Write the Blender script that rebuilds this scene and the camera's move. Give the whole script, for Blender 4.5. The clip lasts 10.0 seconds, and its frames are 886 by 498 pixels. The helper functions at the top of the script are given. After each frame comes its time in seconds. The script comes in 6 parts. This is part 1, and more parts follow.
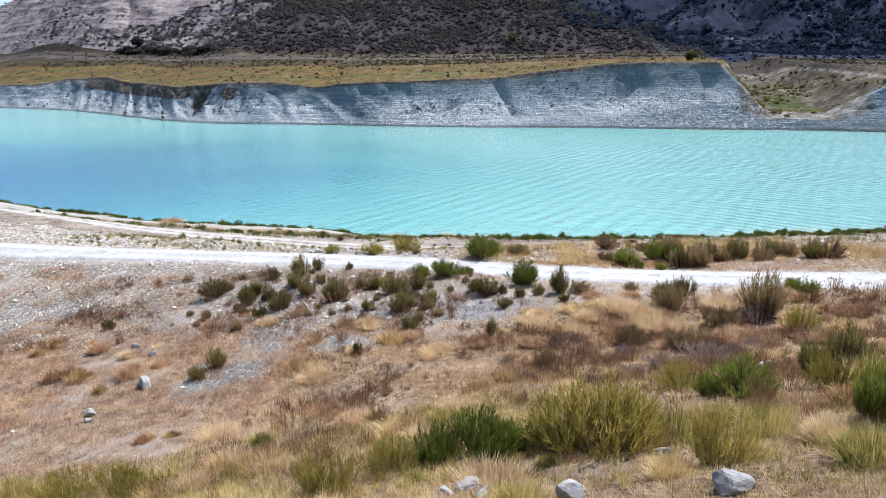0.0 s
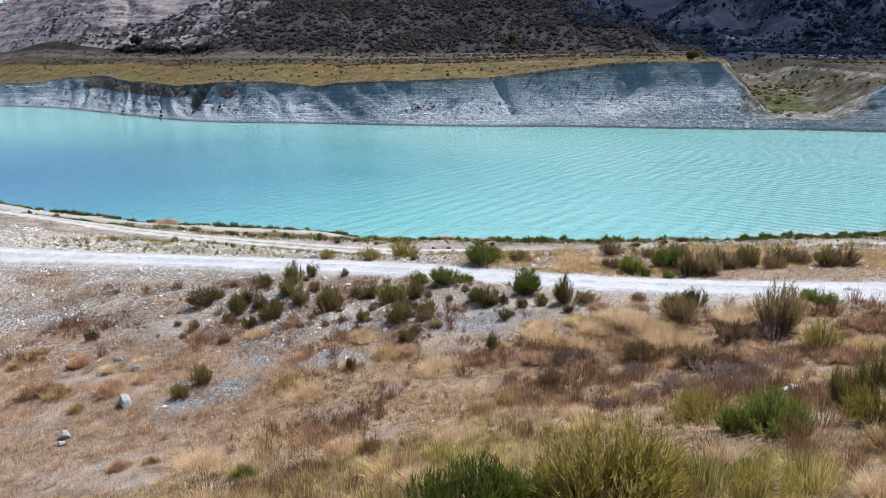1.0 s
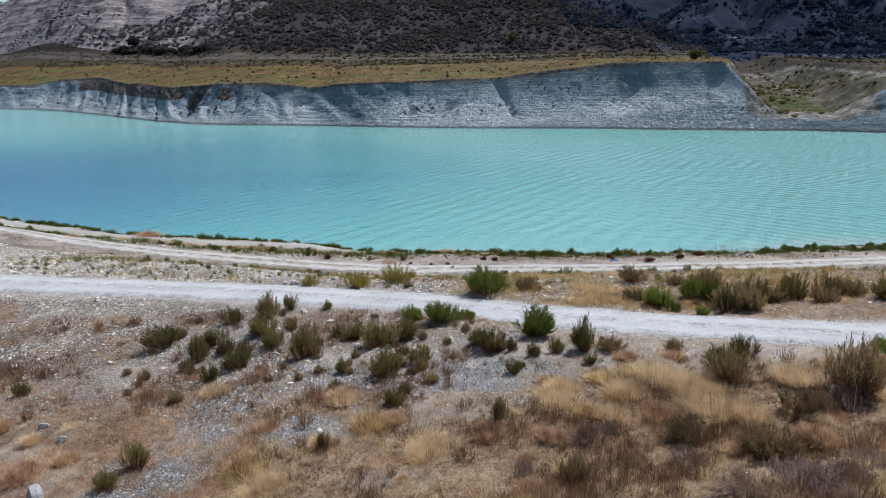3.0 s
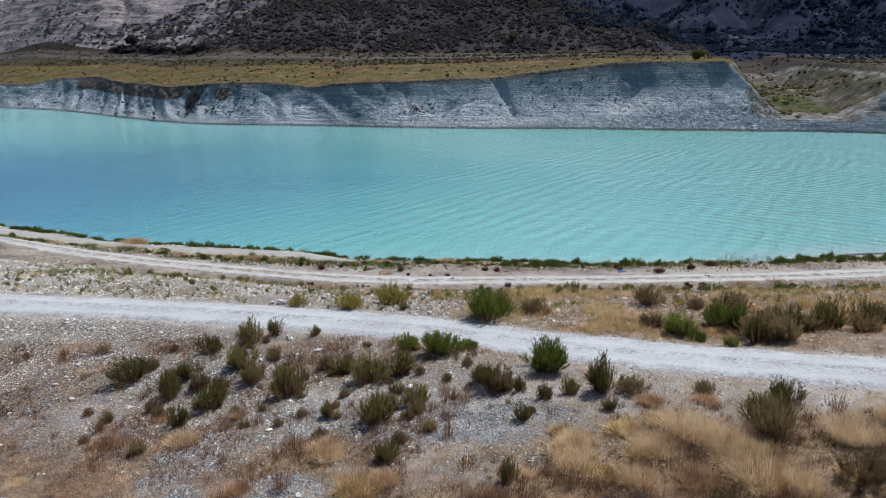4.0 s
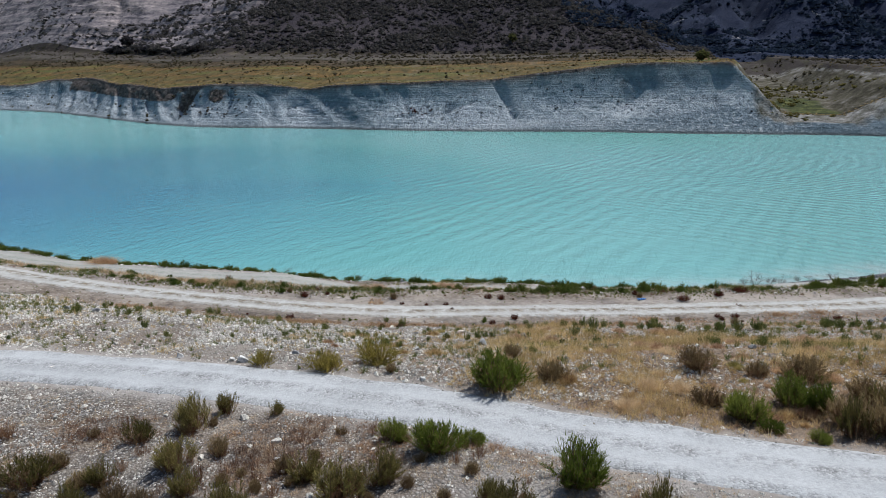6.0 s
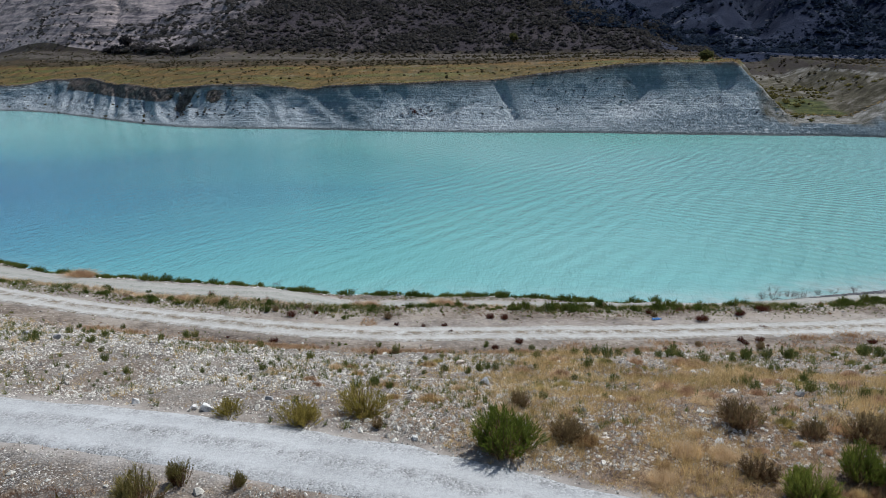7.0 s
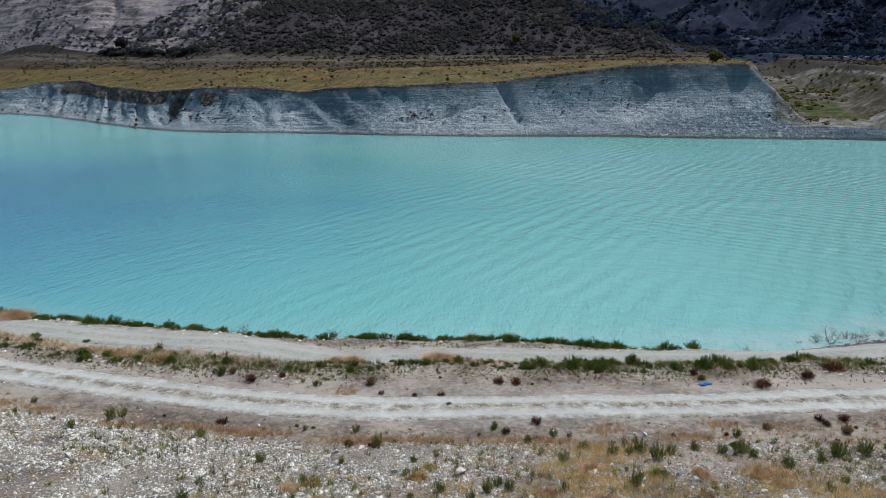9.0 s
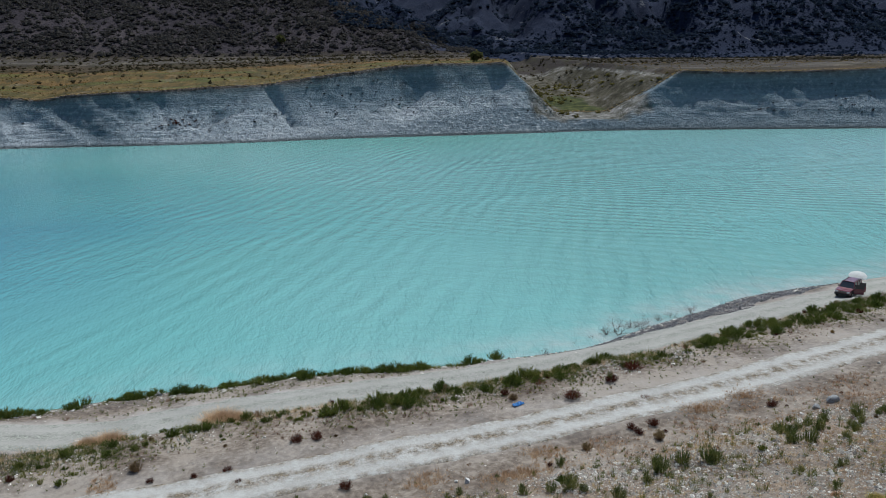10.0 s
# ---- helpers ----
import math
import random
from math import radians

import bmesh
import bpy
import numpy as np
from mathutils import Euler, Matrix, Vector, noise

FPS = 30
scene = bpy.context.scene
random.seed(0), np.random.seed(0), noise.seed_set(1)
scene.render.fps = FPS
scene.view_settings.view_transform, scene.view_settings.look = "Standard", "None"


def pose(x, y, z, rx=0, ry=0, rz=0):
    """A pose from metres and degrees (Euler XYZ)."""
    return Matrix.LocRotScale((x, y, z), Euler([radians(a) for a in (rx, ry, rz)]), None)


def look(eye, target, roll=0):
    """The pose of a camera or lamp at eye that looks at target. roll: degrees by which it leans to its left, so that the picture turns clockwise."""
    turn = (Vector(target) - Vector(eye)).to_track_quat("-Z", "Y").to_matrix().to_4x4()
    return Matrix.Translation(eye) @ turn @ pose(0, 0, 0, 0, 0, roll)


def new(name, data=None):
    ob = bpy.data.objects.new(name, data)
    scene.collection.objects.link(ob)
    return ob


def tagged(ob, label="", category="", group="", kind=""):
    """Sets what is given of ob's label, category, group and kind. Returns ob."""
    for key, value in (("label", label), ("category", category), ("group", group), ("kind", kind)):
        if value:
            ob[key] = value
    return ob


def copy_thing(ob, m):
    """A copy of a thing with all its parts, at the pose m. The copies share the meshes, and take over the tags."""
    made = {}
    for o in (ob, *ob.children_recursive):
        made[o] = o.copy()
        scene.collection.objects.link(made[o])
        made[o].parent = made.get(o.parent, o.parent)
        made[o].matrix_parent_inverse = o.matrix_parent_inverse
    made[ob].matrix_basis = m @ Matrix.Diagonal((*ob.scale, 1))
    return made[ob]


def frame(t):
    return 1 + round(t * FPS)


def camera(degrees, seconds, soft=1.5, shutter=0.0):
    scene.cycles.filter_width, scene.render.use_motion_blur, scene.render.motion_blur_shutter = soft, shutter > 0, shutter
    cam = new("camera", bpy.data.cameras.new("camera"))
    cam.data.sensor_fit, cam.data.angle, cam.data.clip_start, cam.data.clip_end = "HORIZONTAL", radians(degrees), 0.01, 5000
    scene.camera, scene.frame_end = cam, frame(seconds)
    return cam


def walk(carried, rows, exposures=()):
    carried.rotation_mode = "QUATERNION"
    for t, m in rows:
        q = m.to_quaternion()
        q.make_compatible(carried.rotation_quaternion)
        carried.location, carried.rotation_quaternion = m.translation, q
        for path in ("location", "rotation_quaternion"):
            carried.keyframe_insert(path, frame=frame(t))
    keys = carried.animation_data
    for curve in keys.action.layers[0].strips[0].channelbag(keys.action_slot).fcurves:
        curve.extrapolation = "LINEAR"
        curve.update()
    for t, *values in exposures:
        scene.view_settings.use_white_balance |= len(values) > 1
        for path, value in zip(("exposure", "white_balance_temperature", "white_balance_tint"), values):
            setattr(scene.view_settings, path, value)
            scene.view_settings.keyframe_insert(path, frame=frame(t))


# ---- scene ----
cam = camera(64.9, 10.0, 0.9)
PATH = [
    (0, (1.615, -11.019, 22.155), (1.477, -9.079, 21.689), 0.1),
    (0.5, (1.576, -10.288, 22.204), (1.439, -8.349, 21.735), 0.2),
    (1, (1.546, -9.268, 22.237), (1.409, -7.329, 21.768), 0.2),
    (1.5, (1.519, -8.014, 22.265), (1.381, -6.074, 21.798), 0.1),
    (2, (1.437, -6.577, 22.3), (1.299, -4.638, 21.833), 0.1),
    (2.5, (1.36, -4.956, 22.347), (1.222, -3.016, 21.88), 0.1),
    (2.7, (1.342, -4.251, 22.361), (1.204, -2.311, 21.894), 0.0),
    (4, (1.05, 0.482, 22.649), (0.913, 2.421, 22.18), 0.1),
    (4.5, (0.928, 2.384, 22.73), (0.791, 4.323, 22.26), 0.1),
    (5, (0.817, 4.313, 22.831), (0.681, 6.252, 22.359), 0.1),
    (5.5, (0.682, 6.355, 22.934), (0.546, 8.294, 22.463), 0.2),
    (5.7, (0.638, 7.191, 22.948), (0.504, 9.13, 22.48), 0.1),
    (6.8, (0.439, 12.458, 23.104), (0.304, 14.399, 22.638), 0.1),
    (7, (0.411, 13.54, 23.133), (0.275, 15.48, 22.666), 0.1),
    (7.5, (0.308, 16.332, 23.226), (0.17, 18.272, 22.76), 0.1),
    (8, (0.194, 19.171, 23.32), (0.056, 21.112, 22.854), 0.0),
    (8.5, (0.049, 22.262, 23.382), (-0.09, 24.203, 22.918), 0.0),
    (9, (-0.067, 25.368, 23.51), (-0.208, 27.309, 23.047), 0.0),
    (9.2, (0.020, 26.681, 23.573), (-0.121, 28.622, 23.110), 0.0),
    (9.4, (0.111, 27.948, 23.643), (0.138, 29.891, 23.169), -0.6),
    (9.5, (0.146, 28.571, 23.663), (0.242, 30.515, 23.202), -0.4),
    (10, (0.161, 31.549, 23.884), (0.627, 33.437, 23.417), -1.1),
]
walk(cam, [(t, look(eye, target, roll)) for t, eye, target, roll in PATH],
     exposures=[(0, 0.97, 6100, 13), (1, 0.74, 6090, 12), (2.5, 0.38, 6040, 11), (5, 0.21, 6040, 9.5), (7.5, 0.07, 6040, 7.5), (9, 0.05, 6000, 6.3), (10, -0.07, 5960, 5.5)])

# ---------------------------------------------------------------- light
SUN_AZIMUTH, SUN_HEIGHT = 42.0, 59.0
world = bpy.data.worlds.new("sky")
scene.world = world
world.use_nodes = True
sky = world.node_tree.nodes.new("ShaderNodeTexSky")
sky.sky_type, sky.sun_disc = "NISHITA", False
sky.sun_elevation, sky.sun_rotation = radians(SUN_HEIGHT), radians(SUN_AZIMUTH)
world.node_tree.nodes["Background"].inputs["Strength"].default_value = 0.085
world.node_tree.links.new(sky.outputs["Color"], world.node_tree.nodes["Background"].inputs["Color"])
sun = new("sun", bpy.data.lights.new("sun", "SUN"))
sun.data.energy, sun.data.angle, sun.data.color = 4.3, radians(0.53), (1.0, 0.965, 0.91)
sun_way = Vector((math.sin(radians(SUN_AZIMUTH)) * math.cos(radians(SUN_HEIGHT)), math.cos(radians(SUN_AZIMUTH)) * math.cos(radians(SUN_HEIGHT)), math.sin(radians(SUN_HEIGHT))))
sun.matrix_world = look(sun_way * 200, (0, 0, 0))


# ---------------------------------------------------------------- materials
class Paint:
    """A node material under construction."""

    def __init__(self, name):
        self.m = bpy.data.materials.new(name)
        self.m.use_nodes = True
        self.t = self.m.node_tree
        self.t.nodes.clear()
        self.out = self.t.nodes.new("ShaderNodeOutputMaterial")

    def put(self, socket, value):
        if isinstance(value, bpy.types.NodeSocket):
            self.t.links.new(value, socket)
        elif isinstance(value, tuple) and len(value) == 3 and socket.type == "RGBA":
            socket.default_value = (*value, 1)
        else:
            socket.default_value = value

    def node(self, kind, sockets=()):
        n = self.t.nodes.new("ShaderNode" + kind)
        for key, value in dict(sockets).items():
            self.put(n.inputs[key], value)
        return n

    def place(self):
        return self.node("NewGeometry").outputs["Position"]

    def stretched(self, scale, turn=0.0):
        turned = self.node("Mapping", {"Vector": self.place(), "Rotation": (0, 0, radians(-turn))}).outputs[0]
        return self.node("Mapping", {"Vector": turned, "Scale": scale}).outputs[0]

    def noise(self, scale, detail=4.0, rough=0.55, at=None, warp=0.0):
        return self.node("TexNoise", {"Vector": at or self.place(), "Scale": scale, "Detail": detail, "Roughness": rough, "Distortion": warp}).outputs["Fac"]

    def cells(self, scale, at=None, out="Distance"):
        return self.node("TexVoronoi", {"Vector": at or self.place(), "Scale": scale}).outputs[out]

    def waves(self, scale, at, warp, warp_scale):
        n = self.node("TexWave", {"Vector": at, "Scale": scale, "Distortion": warp, "Detail": 2.0, "Detail Scale": warp_scale, "Detail Roughness": 0.55})
        n.bands_direction = "Y"
        return n.outputs["Fac"]

    def attr(self, name):
        n = self.node("Attribute")
        n.attribute_name = name
        return n.outputs["Fac"]

    def island(self):
        return self.node("NewGeometry").outputs["Random Per Island"]

    def thing(self):
        return self.node("ObjectInfo").outputs["Random"]

    def math(self, op, a, b=0.0):
        n = self.node("Math")
        n.operation = op
        self.put(n.inputs[0], a)
        self.put(n.inputs[1], b)
        return n.outputs[0]

    def step(self, v, a, b):
        n = self.node("MapRange", {"Value": v, "From Min": a, "From Max": b})
        return n.outputs[0]

    def ramp(self, fac, stops):
        n = self.node("ValToRGB", {"Fac": fac})
        e = n.color_ramp.elements
        e.remove(e[1])
        e[0].position, e[0].color = stops[0][0], (*stops[0][1], 1)
        for pos, colour in stops[1:]:
            e.new(pos).color = (*colour, 1)
        return n.outputs["Color"]

    def mix(self, fac, a, b):
        n = self.node("Mix")
        n.data_type = "RGBA"
        self.put(n.inputs[0], fac)
        self.put(n.inputs[6], a)
        self.put(n.inputs[7], b)
        return n.outputs[2]

    def bump(self, height, strength=0.5, distance=0.05, normal=None):
        sockets = {"Height": height, "Strength": strength, "Distance": distance}
        if normal:
            sockets["Normal"] = normal
        return self.node("Bump", sockets).outputs[0]

    def done(self, colour, rough=0.9, normal=None, metal=0.0, spec=0.3, ior=1.45, coat=0.0):
        s = {"Base Color": colour, "Roughness": rough, "Metallic": metal, "Specular IOR Level": spec, "IOR": ior, "Coat Weight": coat}
        if normal:
            s["Normal"] = normal
        self.t.links.new(self.node("BsdfPrincipled", s).outputs[0], self.out.inputs[0])
        return self.m

    def leafy(self, colour, shine=0.4):
        """Thin plant matter: light scatters back and also shines through."""
        a = self.node("BsdfDiffuse", {"Color": colour}).outputs[0]
        b = self.node("BsdfTranslucent", {"Color": colour}).outputs[0]
        self.t.links.new(self.blend(shine, a, b), self.out.inputs[0])
        return self.m

    def blend(self, fac, a, b):
        n = self.t.nodes.new("ShaderNodeMixShader")
        n.inputs[0].default_value = fac
        self.t.links.new(a, n.inputs[1])
        self.t.links.new(b, n.inputs[2])
        return n.outputs[0]


def bank_ground():
    """Dry soil under matted dead grass, gravel and dust."""
    p = Paint("bank_ground")
    big, fine = p.noise(0.22, 5), p.noise(2.6, 6, 0.65)
    soil = p.ramp(p.math("ADD", p.math("MULTIPLY", big, 0.6), p.math("MULTIPLY", fine, 0.5)), [(0.42, (0.076, 0.058, 0.046)), (0.52, (0.155, 0.124, 0.099)), (0.63, (0.280, 0.238, 0.196))])
    mat = p.noise(11.0, 6, 0.85, warp=1.2)
    tufty = p.noise(1.3, 6, 0.75, warp=0.6)
    thatch = p.ramp(p.math("ADD", p.math("MULTIPLY", mat, 0.6), p.math("MULTIPLY", tufty, 0.45)), [(0.41, (0.042, 0.026, 0.018)), (0.48, (0.120, 0.076, 0.050)), (0.54, (0.245, 0.168, 0.108)), (0.61, (0.400, 0.298, 0.192)), (0.70, (0.560, 0.450, 0.310))])
    colour = p.mix(p.attr("litter"), soil, thatch)
    pebble = p.cells(9.0)
    grain = p.cells(9.0, out="Color")
    grey = p.ramp(p.node("SeparateColor", {"Color": grain}).outputs[0], [(0.0, (0.115, 0.106, 0.097)), (0.5, (0.235, 0.220, 0.203)), (0.85, (0.375, 0.355, 0.330)), (1.0, (0.60, 0.575, 0.54))])
    grey = p.mix(p.step(pebble, 0.35, 0.6), grey, (0.085, 0.078, 0.072))
    colour = p.mix(p.math("MULTIPLY", p.attr("gravel"), p.step(p.noise(0.9, 5, 0.7), 0.3, 0.62)), colour, grey)
    dust = p.ramp(p.noise(0.8, 6, 0.65), [(0.3, (0.28, 0.252, 0.225)), (0.7, (0.41, 0.382, 0.355))])
    colour = p.mix(p.math("MULTIPLY", p.attr("dust"), p.step(p.noise(0.5, 5, 0.7), 0.25, 0.6)), colour, dust)
    colour = p.mix(p.attr("damp"), colour, (0.085, 0.075, 0.06))
    height = p.math("ADD", p.math("ADD", p.math("MULTIPLY", fine, 0.6), p.math("MULTIPLY", mat, p.math("MULTIPLY", p.attr("litter"), 0.9))), p.math("MULTIPLY", pebble, p.math("MULTIPLY", p.attr("gravel"), -0.8)))
    return p.done(colour, 0.95, p.bump(height, 0.9, 0.09), spec=0.15)


def road_dust(name, pale, gravelly, strip):
    """Crushed pale stone, worn to dust in the wheel tracks."""
    p = Paint(name)
    fine, broad = p.noise(5.5, 6, 0.7), p.noise(0.35, 4)
    base = p.ramp(p.math("ADD", p.math("MULTIPLY", fine, 0.5), p.math("MULTIPLY", broad, 0.5)), [(0.32, tuple(c * 0.78 for c in pale)), (0.5, pale), (0.72, tuple(min(1, c * 1.16) for c in pale))])
    stone = p.cells(11.0, out="Color")
    chips = p.ramp(p.node("SeparateColor", {"Color": stone}).outputs[1], [(0, tuple(c * 0.55 for c in gravelly)), (0.6, gravelly), (1, tuple(min(1, c * 1.5) for c in gravelly))])
    rim = p.math("MULTIPLY", p.attr("strip"), strip)
    fac = p.math("MULTIPLY", p.math("ADD", rim, 0.25), p.step(p.noise(1.3, 5, 0.75), 0.36, 0.62))
    colour = p.mix(fac, base, chips)
    height = p.math("ADD", fine, p.math("MULTIPLY", p.cells(11.0), p.math("MULTIPLY", fac, -1.2)))
    return p.done(colour, 0.95, p.bump(height, 0.7, 0.05), spec=0.12)


def lake_water():
    """Water milky with silt, with sky and cliff reflections painted into its colour, under wind ripples that fade
    towards the sheltered side.
    """
    p = Paint("lake_water")
    at = p.node("SeparateXYZ", {"Vector": p.place()})
    x, y = at.outputs["X"], at.outputs["Y"]
    # the blue end stands in for reflected sky, the turquoise end is silt
    wander = p.math("MULTIPLY", p.math("SUBTRACT", p.noise(0.014, 3), 0.5), 0.5)
    silt_and_sky = p.math("ADD", p.step(p.math("ADD", x, p.math("MULTIPLY", y, -0.12)), -128, 12), wander)
    silt_and_sky = p.math("ADD", silt_and_sky, p.math("MULTIPLY", p.step(p.math("ADD", y, p.math("MULTIPLY", x, -0.35)), 180, 310), 0.62))
    silt_and_sky = p.math("ADD", silt_and_sky, p.math("MULTIPLY", p.step(y, 128, 92), 0.08))
    colour = p.ramp(silt_and_sky, [(0.0, (0.046, 0.165, 0.272)), (0.3, (0.068, 0.224, 0.296)), (0.55, (0.104, 0.304, 0.332)), (0.8, (0.146, 0.370, 0.354)), (1.05, (0.185, 0.405, 0.385))])
    bay = p.step(p.math("ADD", y, p.math("MULTIPLY", x, -0.45)), 300, 430)
    colour = p.mix(p.math("MULTIPLY", bay, 0.8), colour, (0.215, 0.455, 0.425))
    # greener below the far cliff: its reflection, tinted into the water
    green = p.math("MULTIPLY", p.step(y, 225, 330), p.step(x, -60, 60))
    colour = p.mix(p.math("MULTIPLY", green, 0.6), colour, (0.135, 0.405, 0.330))
    # pale sky reflection painted in towards the right
    colour = p.mix(p.math("MULTIPLY", p.step(p.math("ADD", x, p.math("MULTIPLY", y, 0.2)), 120, 230), 0.5), colour, (0.265, 0.455, 0.465))
    colour = p.mix(p.math("MULTIPLY", p.attr("shallow"), p.step(p.noise(0.35, 4), 0.2, 0.7)), colour, (0.40, 0.45, 0.43))
    windy = p.math("ADD", p.step(p.math("ADD", x, p.math("MULTIPLY", p.noise(0.02, 3), 60)), -5, 95), 0.10)
    swell = p.waves(0.085, p.stretched((0.7, 1, 1), 64), 6.5, 0.5)
    cross = p.waves(0.105, p.stretched((0.7, 1, 1), 143), 9.5, 0.42)
    chop = p.noise(1.0, 4, 0.6, p.stretched((0.30, 0.85, 1), 74), 0.5)
    ripple = p.noise(1.0, 4, 0.65, p.stretched((0.9, 2.3, 1), 95), 0.3)
    gusts = p.step(p.noise(0.03, 3), 0.34, 0.64)
    calm = p.math("ADD", p.math("MULTIPLY", p.step(p.noise(0.055, 4, 0.65), 0.38, 0.62), 0.88), 0.12)
    tall = p.math("ADD", p.math("MULTIPLY", p.math("MULTIPLY", swell, calm), 0.32), p.math("MULTIPLY", p.math("MULTIPLY", cross, p.step(x, -15, 80)), p.math("MULTIPLY", gusts, 0.22)))
    small = p.math("MULTIPLY", p.math("ADD", p.math("MULTIPLY", chop, 0.42), p.math("MULTIPLY", ripple, 0.13)), p.math("ADD", p.math("MULTIPLY", gusts, 0.7), 0.5))
    height = p.math("ADD", p.math("MULTIPLY", p.math("ADD", tall, small), windy), p.math("MULTIPLY", p.math("ADD", ripple, p.math("MULTIPLY", chop, 0.8)), 0.10))
    return p.done(colour, 0.11, p.bump(height, 1.0, 1.15), spec=0.5, ior=1.33)


def cliff_marl():
    """Bedded blue-grey marl with thin ledges, paler and rubbly where it has slumped, earthy where the soil hangs over."""
    p = Paint("cliff_marl")
    at = p.node("SeparateXYZ", {"Vector": p.place()})
    x, z = at.outputs["X"], at.outputs["Z"]
    tilted = p.math("ADD", z, p.math("ADD", p.math("MULTIPLY", p.noise(0.012, 2), 5.0), p.math("MULTIPLY", x, -0.012)))
    beds = p.noise(1.0, 4, 0.75, p.node("CombineXYZ", {"X": p.math("MULTIPLY", tilted, 0.30), "Y": p.math("MULTIPLY", x, 0.006)}).outputs[0])
    lines = p.noise(1.0, 3, 0.7, p.node("CombineXYZ", {"X": p.math("MULTIPLY", tilted, 1.25), "Y": p.math("MULTIPLY", x, 0.03)}).outputs[0])
    rise = p.math("ADD", p.attr("rise"), p.math("MULTIPLY", p.math("SUBTRACT", p.noise(0.016, 4, 0.6), 0.5), 0.16))
    base = p.ramp(rise, [(0.0, (0.11, 0.13, 0.14)), (0.06, (0.175, 0.212, 0.235)), (0.2, (0.205, 0.25, 0.28)), (0.5, (0.245, 0.29, 0.325)), (0.62, (0.185, 0.24, 0.278)), (0.74, (0.145, 0.192, 0.226)), (0.86, (0.178, 0.222, 0.242)), (0.95, (0.16, 0.165, 0.16)), (0.99, (0.15, 0.125, 0.105))])
    base = p.mix(p.math("MULTIPLY", p.step(beds, 0.50, 0.62), 0.45), base, (0.125, 0.155, 0.178))
    base = p.mix(p.math("MULTIPLY", p.step(lines, 0.53, 0.62), 0.14), base, (0.38, 0.42, 0.45))
    base = p.mix(p.math("MULTIPLY", p.step(lines, 0.46, 0.36), 0.18), base, (0.10, 0.13, 0.155))
    slump = p.math("MULTIPLY", p.attr("talus"), p.step(p.noise(0.035, 5, 0.7, p.stretched((1, 1, 0.35))), 0.36, 0.58))
    base = p.mix(p.math("MULTIPLY", p.attr("wedge"), p.step(p.noise(0.09, 5, 0.75, p.stretched((0.4, 0.4, 1.2))), 0.34, 0.56)), base, (0.43, 0.455, 0.475))
    base = p.mix(p.math("MULTIPLY", p.attr("smooth_bed"), 0.75), base, (0.165, 0.205, 0.235))
    base = p.mix(p.math("MULTIPLY", slump, 0.6), base, (0.42, 0.45, 0.475))
    crumbs = p.noise(0.5, 5, 0.75)
    rubble = p.math("ADD", 0.35, p.math("MULTIPLY", p.attr("rubble"), 0.65))
    base = p.mix(p.math("MULTIPLY", p.step(crumbs, 0.54, 0.63), p.math("MULTIPLY", rubble, 0.8)), base, (0.55, 0.56, 0.56))
    base = p.mix(p.math("MULTIPLY", p.step(crumbs, 0.46, 0.37), p.math("MULTIPLY", rubble, 0.9)), base, (0.055, 0.06, 0.07))
    stain = p.math("MULTIPLY", p.step(p.noise(0.11, 6, 0.78, p.stretched((1, 1, 0.7))), 0.56, 0.63), p.attr("stained"))
    base = p.mix(p.math("MULTIPLY", stain, 0.85), base, (0.065, 0.07, 0.075))
    brown = p.ramp(p.noise(0.35, 6, 0.75), [(0.36, (0.045, 0.036, 0.032)), (0.5, (0.105, 0.085, 0.075)), (0.66, (0.20, 0.175, 0.155))])
    base = p.mix(p.step(p.math("ADD", p.attr("soil"), p.math("MULTIPLY", p.math("SUBTRACT", p.noise(0.16, 5, 0.7), 0.5), 0.9)), 0.42, 0.62), base, brown)
    earth = p.ramp(p.noise(0.16, 5, 0.7), [(0.35, (0.075, 0.07, 0.045)), (0.5, (0.19, 0.18, 0.16)), (0.66, (0.38, 0.365, 0.34))])
    base = p.mix(p.step(p.attr("gully"), 0.1, 0.5), base, earth)
    base = p.mix(p.math("MULTIPLY", p.step(z, 1.3, 0.5), 0.8), base, (0.075, 0.085, 0.09))
    return p.done(base, 0.95, p.bump(p.math("ADD", p.math("MULTIPLY", lines, 0.4), crumbs), 1.0, 1.8), spec=0.1)


